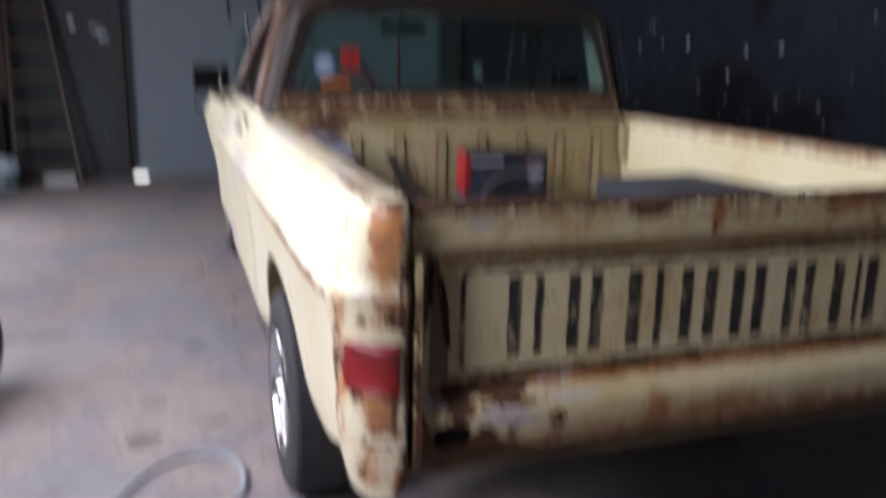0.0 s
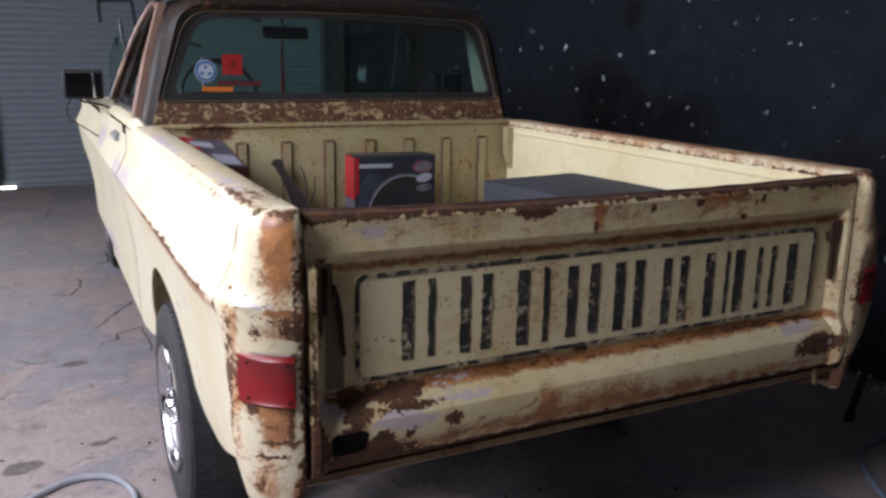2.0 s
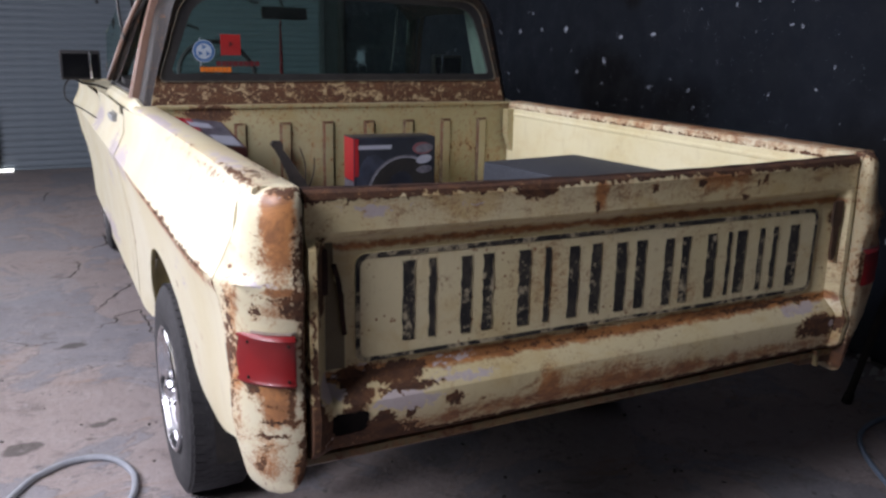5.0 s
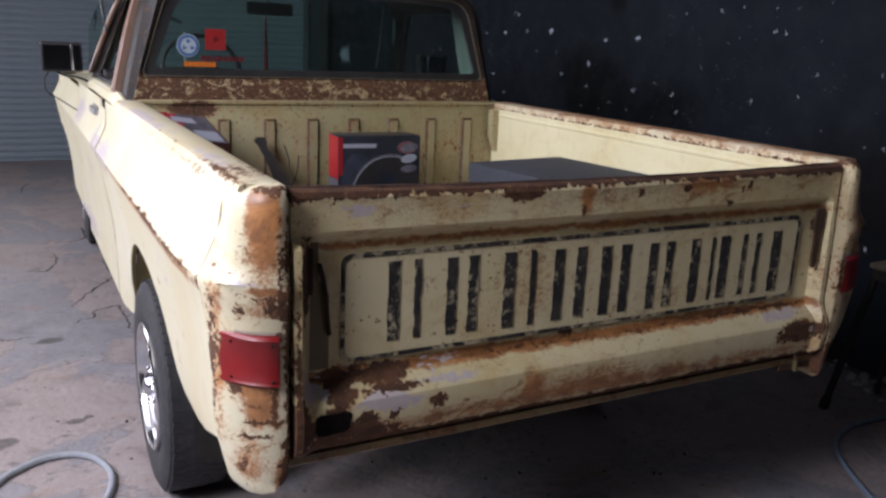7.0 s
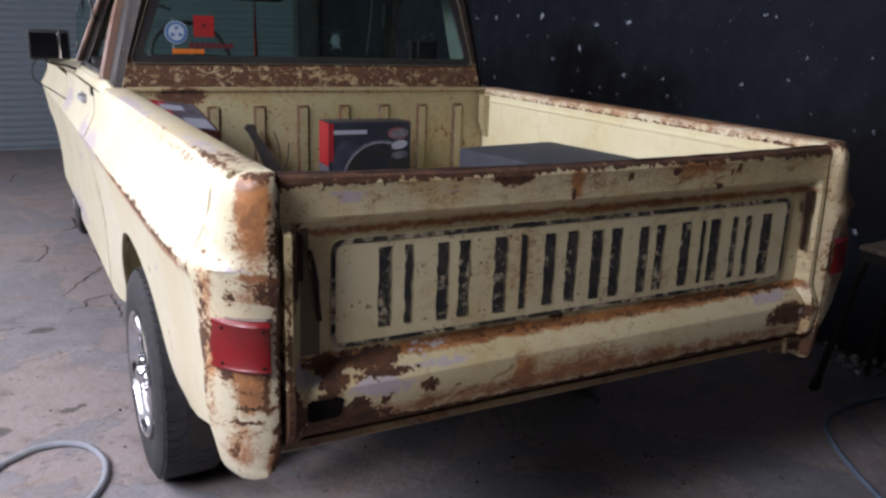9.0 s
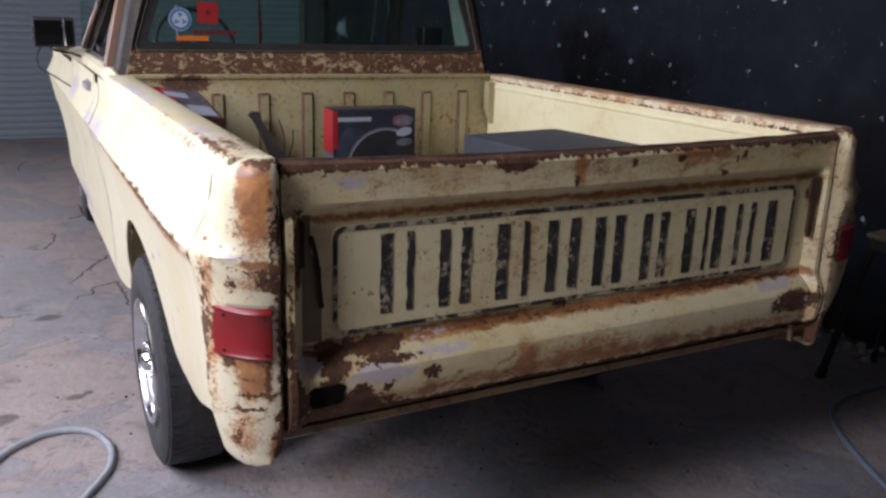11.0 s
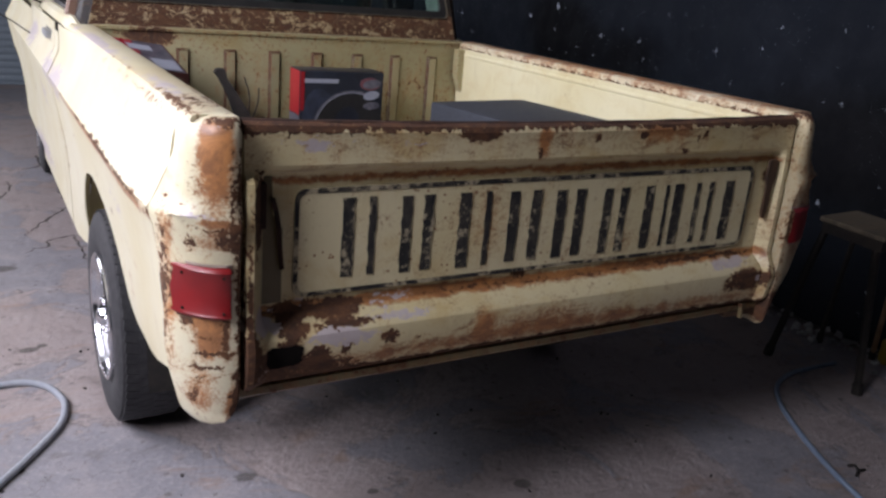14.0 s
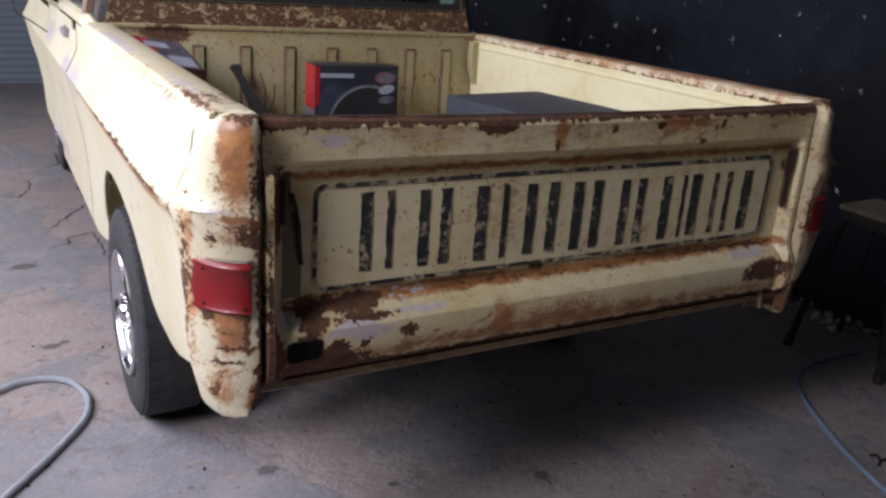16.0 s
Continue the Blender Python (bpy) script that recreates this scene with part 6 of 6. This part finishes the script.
for a, b, r, m in (((-0.12, -0.13), (-0.10, -0.20), 0.017, UNDERBODY), ((-0.10, 0.12), (-0.15, 0.23), 0.017, UNDERBODY), ((0.13, -0.10), (0.32, 0.01), 0.012, STEEL), ((0.13, 0.12), (0.24, 0.24), 0.012, UNDERBODY)):
    leg = part("leg", tube([(a[0], a[1], 0.66), (b[0], b[1], 0.0)], r, 8), m, stool)
    part("foot", tube([(b[0], b[1], 0.0), (b[0] + (a[0] - b[0]) * 0.07, b[1] + (a[1] - b[1]) * 0.07, 0.045)], r * 1.35, 8), UNDERBODY, leg)
tin = thing("tin", (2.375, 0.385, 0), "small dented yellow tin on the floor", "tin")
part("tin_body", spin([(0.0, 0.0), (0.0, 0.034), (0.004, 0.036), (0.105, 0.036), (0.11, 0.033), (0.11, 0.0)], 20, "z"), grainy("yellow_tin", (0.35, 0.25, 0.02), (0.22, 0.15, 0.02), 0.5, 20), tin)

sign = thing("warning_sign", (EX - 0.02, 7.20, 2.45), "yellow diamond warning sign with a black figure, fixed to the wall", "sign")
YELLOW = grainy("yellow_sign", (0.62, 0.33, 0.015), (0.50, 0.26, 0.015), 0.5, 12, bump=0.03)
dia = rounded([(0, -0.42), (0.50, 0), (0, 0.36), (-0.50, 0)], 0.05)
bm = bmesh.new()
add_loft(bm, [[(0, y, z) for y, z in dia], [(-0.004, y, z) for y, z in dia]], True, True)
part("plate", bm, YELLOW, sign, smooth=0)


def sign_piece(pts, mat, name="figure_piece"):
    bm = bmesh.new()
    add_loft(bm, [[(-0.0045, y, z) for y, z in pts], [(-0.007, y, z) for y, z in pts]], True, True)
    return part(name, bm, mat, sign, smooth=0)


sign_piece(rounded([(-0.05, 0.12), (0.05, 0.12), (0.05, 0.20), (-0.05, 0.20)], 0.035), MARKER)
sign_piece([(-0.09, -0.02), (0.09, -0.02), (0.07, 0.09), (-0.07, 0.09)], MARKER)
sign_piece([(-0.08, -0.26), (-0.02, -0.26), (0.0, -0.02), (-0.07, -0.02)], MARKER)
sign_piece([(0.04, -0.26), (0.11, -0.24), (0.07, -0.02), (0.0, -0.02)], MARKER)
sign_piece([(0.15, -0.12), (0.28, -0.10), (0.26, -0.02), (0.16, -0.02)], CARD_PALE, "scuff")
sign_piece([(-0.36, -0.06), (-0.26, -0.07), (-0.27, 0.04), (-0.34, 0.03)], CARD_PALE, "scuff")

banner = thing("banner", (EX - 0.006, 2.45, 2.76), "printed banner with brown border and ring emblem on the wall", "banner")
BROWN_PRINT = grainy("brown_print", (0.05, 0.03, 0.02), (0.26, 0.17, 0.10), 0.55, 18, bump=0.05, big=6)
part("sheet", box((-0.004, -1.6, -0.56), (0, 1.40, 0.60)), BROWN_PRINT, banner, smooth=0)
bl = bmesh.new()
o = [(0.30 + 0.95 * math.cos(2 * math.pi * k / 40), 0.10 + 0.60 * math.sin(2 * math.pi * k / 40)) for k in range(40)]
add_loft(bl, [[(-0.0042, y, z) for y, z in o], [(-0.006, y, z) for y, z in o]], True, True)
part("dark_field", bl, MARKER, banner, smooth=0)


def band(cy, cz, r0, r1, a0, a1, mat, name):
    bm = bmesh.new()
    an = [radians(a0 + (a1 - a0) * k / 16) for k in range(17)]
    add_loft(bm, [[(-0.0062, cy + r1 * math.cos(a), cz + r1 * math.sin(a)) for a in an], [(-0.008, cy + r1 * math.cos(a), cz + r1 * math.sin(a)) for a in an], [(-0.008, cy + r0 * math.cos(a), cz + r0 * math.sin(a)) for a in an]])
    return part(name, bm, mat, banner, smooth=0)


band(0.50, -0.20, 0.22, 0.31, 200, 285, CARD_PALE, "ring_arc")
band(0.50, -0.20, 0.22, 0.31, 285, 380, BLUE, "ring_arc")
band(-0.10, -0.38, 0.05, 0.14, 150, 390, CARD_RED, "ring_arc")

tagged(part("corner_pipe", tube([(2.36, NY - 0.10, 0), (2.36, NY - 0.10, TOP)], 0.05, 14), UNDERBODY), "black drain pipe in the corner", "pipe", kind="structure")
tagged(part("corner_pillar", box((2.10, NY - 0.05, 2.28), (2.27, NY - 0.004, 3.5), 0.01), grainy("pale_board", (0.3, 0.29, 0.28), (0.42, 0.40, 0.38), 0.8, 15)), "pale worn board beside the shutter", "board", kind="structure")

# a splash of white paint on the wall
bm = bmesh.new()
o = []
for k in range(44):
    a = 2 * math.pi * k / 44
    r = 0.040 + (0.085 * random.random() if k % 2 == 0 else 0.012 * random.random())
    o.append((8.2 + 2.9 * r * math.cos(a), 1.31 + 1.3 * r * math.sin(a)))
add_loft(bm, [[(EX - 0.001, y, z) for y, z in o], [(EX - 0.004, y, z) for y, z in o]], True, True)
tagged(part("paint_splash", bm, CARD_PALE, smooth=0), "white paint splash on the dark wall", "paint splash")
# dark grit and chips of old paint strewn over the floor behind the truck
random.seed(31)
bm = bmesh.new()
for k in range(90):
    s = random.uniform(0.002, 0.006)
    m = pose(random.uniform(-1.6, 1.0), random.uniform(-0.5, 2.6), s * 0.3, random.uniform(-30, 30), random.uniform(-30, 30), random.uniform(0, 360))
    add_box(bm, (-s * random.uniform(0.8, 2.4), -s, -s * 0.4), (s, s * 0.8, s * 0.4), m=m)
tagged(part("floor_grit", bm, UNDERBODY, smooth=0), "dark grit and paint chips strewn over the concrete", "grit", kind="stuff")
# plaster crumbs along the foot of the wall
bm = bmesh.new()
for k in range(130):
    s = random.uniform(0.004, 0.020)
    m = pose(2.44 - 0.26 * random.random() ** 1.6, random.uniform(0.1, 1.6), s * 0.4, random.uniform(0, 360), random.uniform(0, 360), random.uniform(0, 360))
    add_box(bm, (-s, -s * 0.7, -s * 0.5), (s, s * 0.7, s * 0.5), m=m)
tagged(part("plaster_crumbs", bm, grainy("plaster", (0.28, 0.28, 0.29), (0.45, 0.45, 0.46), 0.9, 30), smooth=0), "pale plaster crumbs fallen along the wall's foot", "rubble", kind="stuff")

# ---- north-west corner ----
ladder = thing("ladder", pose(-2.53, 8.42, 0, -6, 0, 0), "old wooden ladder leaning against the dark wall", "ladder")
for s in (-1, 1):
    rings = [[((-0.32 if s < 0 else 0.33 - 0.32 * z / 2.38) + dx, dy, z) for dx, dy in ((-0.018, -0.035), (0.018, -0.035), (0.018, 0.035), (-0.018, 0.035))] for z in (0.0, 0.8, 1.6, 2.38)]
    part("stile", loft(rings, True, True), WOOD, ladder)
for k in range(7):
    z = 0.14 + k * 0.345
    w = 0.32 - 0.32 * z / 2.38
    part("rung", box((-0.31, -0.045, z - 0.028), (w, 0.045, z + 0.028), 0.004), WOOD, ladder)
# a beige plastic bag, modelled as a crumpled cardboard-coloured lump
bundle = thing("beige_bag", (-2.72, 8.55, 2.30), "crumpled beige plastic bag on top of the ladder", "cardboard")
bm = bmesh.new()
bmesh.ops.create_icosphere(bm, subdivisions=4, radius=1)
for v in bm.verts:
    p = v.co.copy()
    k = 1 + 0.22 * noise.noise(p * 2.2) + 0.08 * noise.noise(p * 6)
    v.co = Vector((p.x * 0.42 * k, p.y * 0.14 * k, 0.28 + p.z * 0.30 * k))
part("bag_body", bm, grainy("cardboard", (0.10, 0.078, 0.058), (0.19, 0.155, 0.12), 0.85, 14, bump=0.4, depth=0.02), bundle, smooth=0)
tagged(part("brown_board", box((-3.34, 8.66, 0.95), (-2.90, 8.74, 2.6), 0.006), WOOD), "tall brown board standing against the wall", "board")
tagged(part("prop_board", box((-3.30, 8.60, 0.0), (-2.96, 8.655, 0.95), 0.004), UNDERBODY), "dark crate board under the brown board", "board")
tagged(part("timber_post", box((-1.80, NY - 0.12, 0), (-1.68, NY - 0.002, 3.4), 0.008), grainy("black_timber", (0.02, 0.02, 0.022), (0.05, 0.045, 0.04), 0.8, 20)), "dark post beside the rolling shutter", "post", kind="structure")
for (x, z, w, h) in ((-2.21, 1.76, 0.07, 0.11), (-1.98, 1.70, 0.11, 0.05), (-1.90, 1.63, 0.12, 0.08), (-2.05, 2.2, 0.03, 0.16)):
    o = [(x + w * 0.5 * (1 + 0.3 * math.sin(3 * a + x * 9)) * math.cos(a), z + h * 0.5 * (1 + 0.3 * math.cos(2 * a + z * 7)) * math.sin(a)) for a in (2 * math.pi * k / 16 for k in range(16))]
    bm = bmesh.new()
    add_loft(bm, [[(u, NY - 0.001, q) for u, q in o], [(u, NY - 0.005, q) for u, q in o]], True, True)
    tagged(part("paper_scrap", bm, CARD_PALE, smooth=0), "torn pale paper scrap stuck on the dark wall", "paper scrap", "paper scraps")
brick_block = thing("white_block", (-2.42, 8.42, 0), "white block on the floor at the ladder's foot", "block")
part("block_body", box((-0.17, -0.08, 0), (0.17, 0.06, 0.09), 0.012), grainy("white_block", (0.4, 0.41, 0.43), (0.55, 0.55, 0.56), 0.8, 20), brick_block)


def sack(at, size, a, b, label, seed):
    t = thing("sack", at, label, "sack")
    bm = bmesh.new()
    bmesh.ops.create_icosphere(bm, subdivisions=4, radius=1)
    for v in bm.verts:
        p = v.co.copy()
        k = 1 + 0.25 * noise.noise(p * 1.8 + Vector((seed, 0, 0))) + 0.10 * noise.noise(p * 5 + Vector((seed, 3, 0)))
        z = max(-0.92, p.z * k)
        v.co = Vector((p.x * k * size[0], p.y * k * size[1], (z + 0.92) * size[2]))
    part("sack_body", bm, grainy("sack_cloth_%d" % seed, a, b, 0.6, 10, bump=0.3, depth=0.01), t, smooth=60)
    return t


sack((-2.98, 7.95, 0), (0.22, 0.20, 0.13), (0.10, 0.16, 0.18), (0.17, 0.24, 0.26), "bluish green plastic sack on the floor", 3)
sack((-2.93, 8.02, 0.19), (0.16, 0.14, 0.09), (0.30, 0.42, 0.46), (0.42, 0.52, 0.55), "pale blue plastic bag lying on a sack", 7)

# an old wheel that stands at the edge of the view
spare = thing("spare_wheel", pose(-2.185, 2.15, 0.268, 0, 0, -20), "worn black tyre on a grey rim, standing upright", "wheel")
bm = spin([(x * 0.9, r * 0.735) for x, r in tyre_profile], 48)
part("tyre", bm, RUBBER, spare)
part("rim", spin([(-0.03, 0.0), (-0.05, 0.06), (-0.03, 0.12), (-0.07, 0.165), (-0.078, 0.176), (0.07, 0.174), (0.02, 0.0)], 32), grainy("grey_rim", (0.2, 0.2, 0.21), (0.32, 0.32, 0.33), 0.5, 20, metal=0.4), spare)

# glowing strip, added for the daylight under the shutter's corner
tagged(part("daylight_glow", box((-1.66, NY - 0.034, 0.004), (-1.50, NY - 0.031, 0.035)), LIT, smooth=0), "glowing strip that stands for daylight under the shutter's corner", "gap", kind="structure")
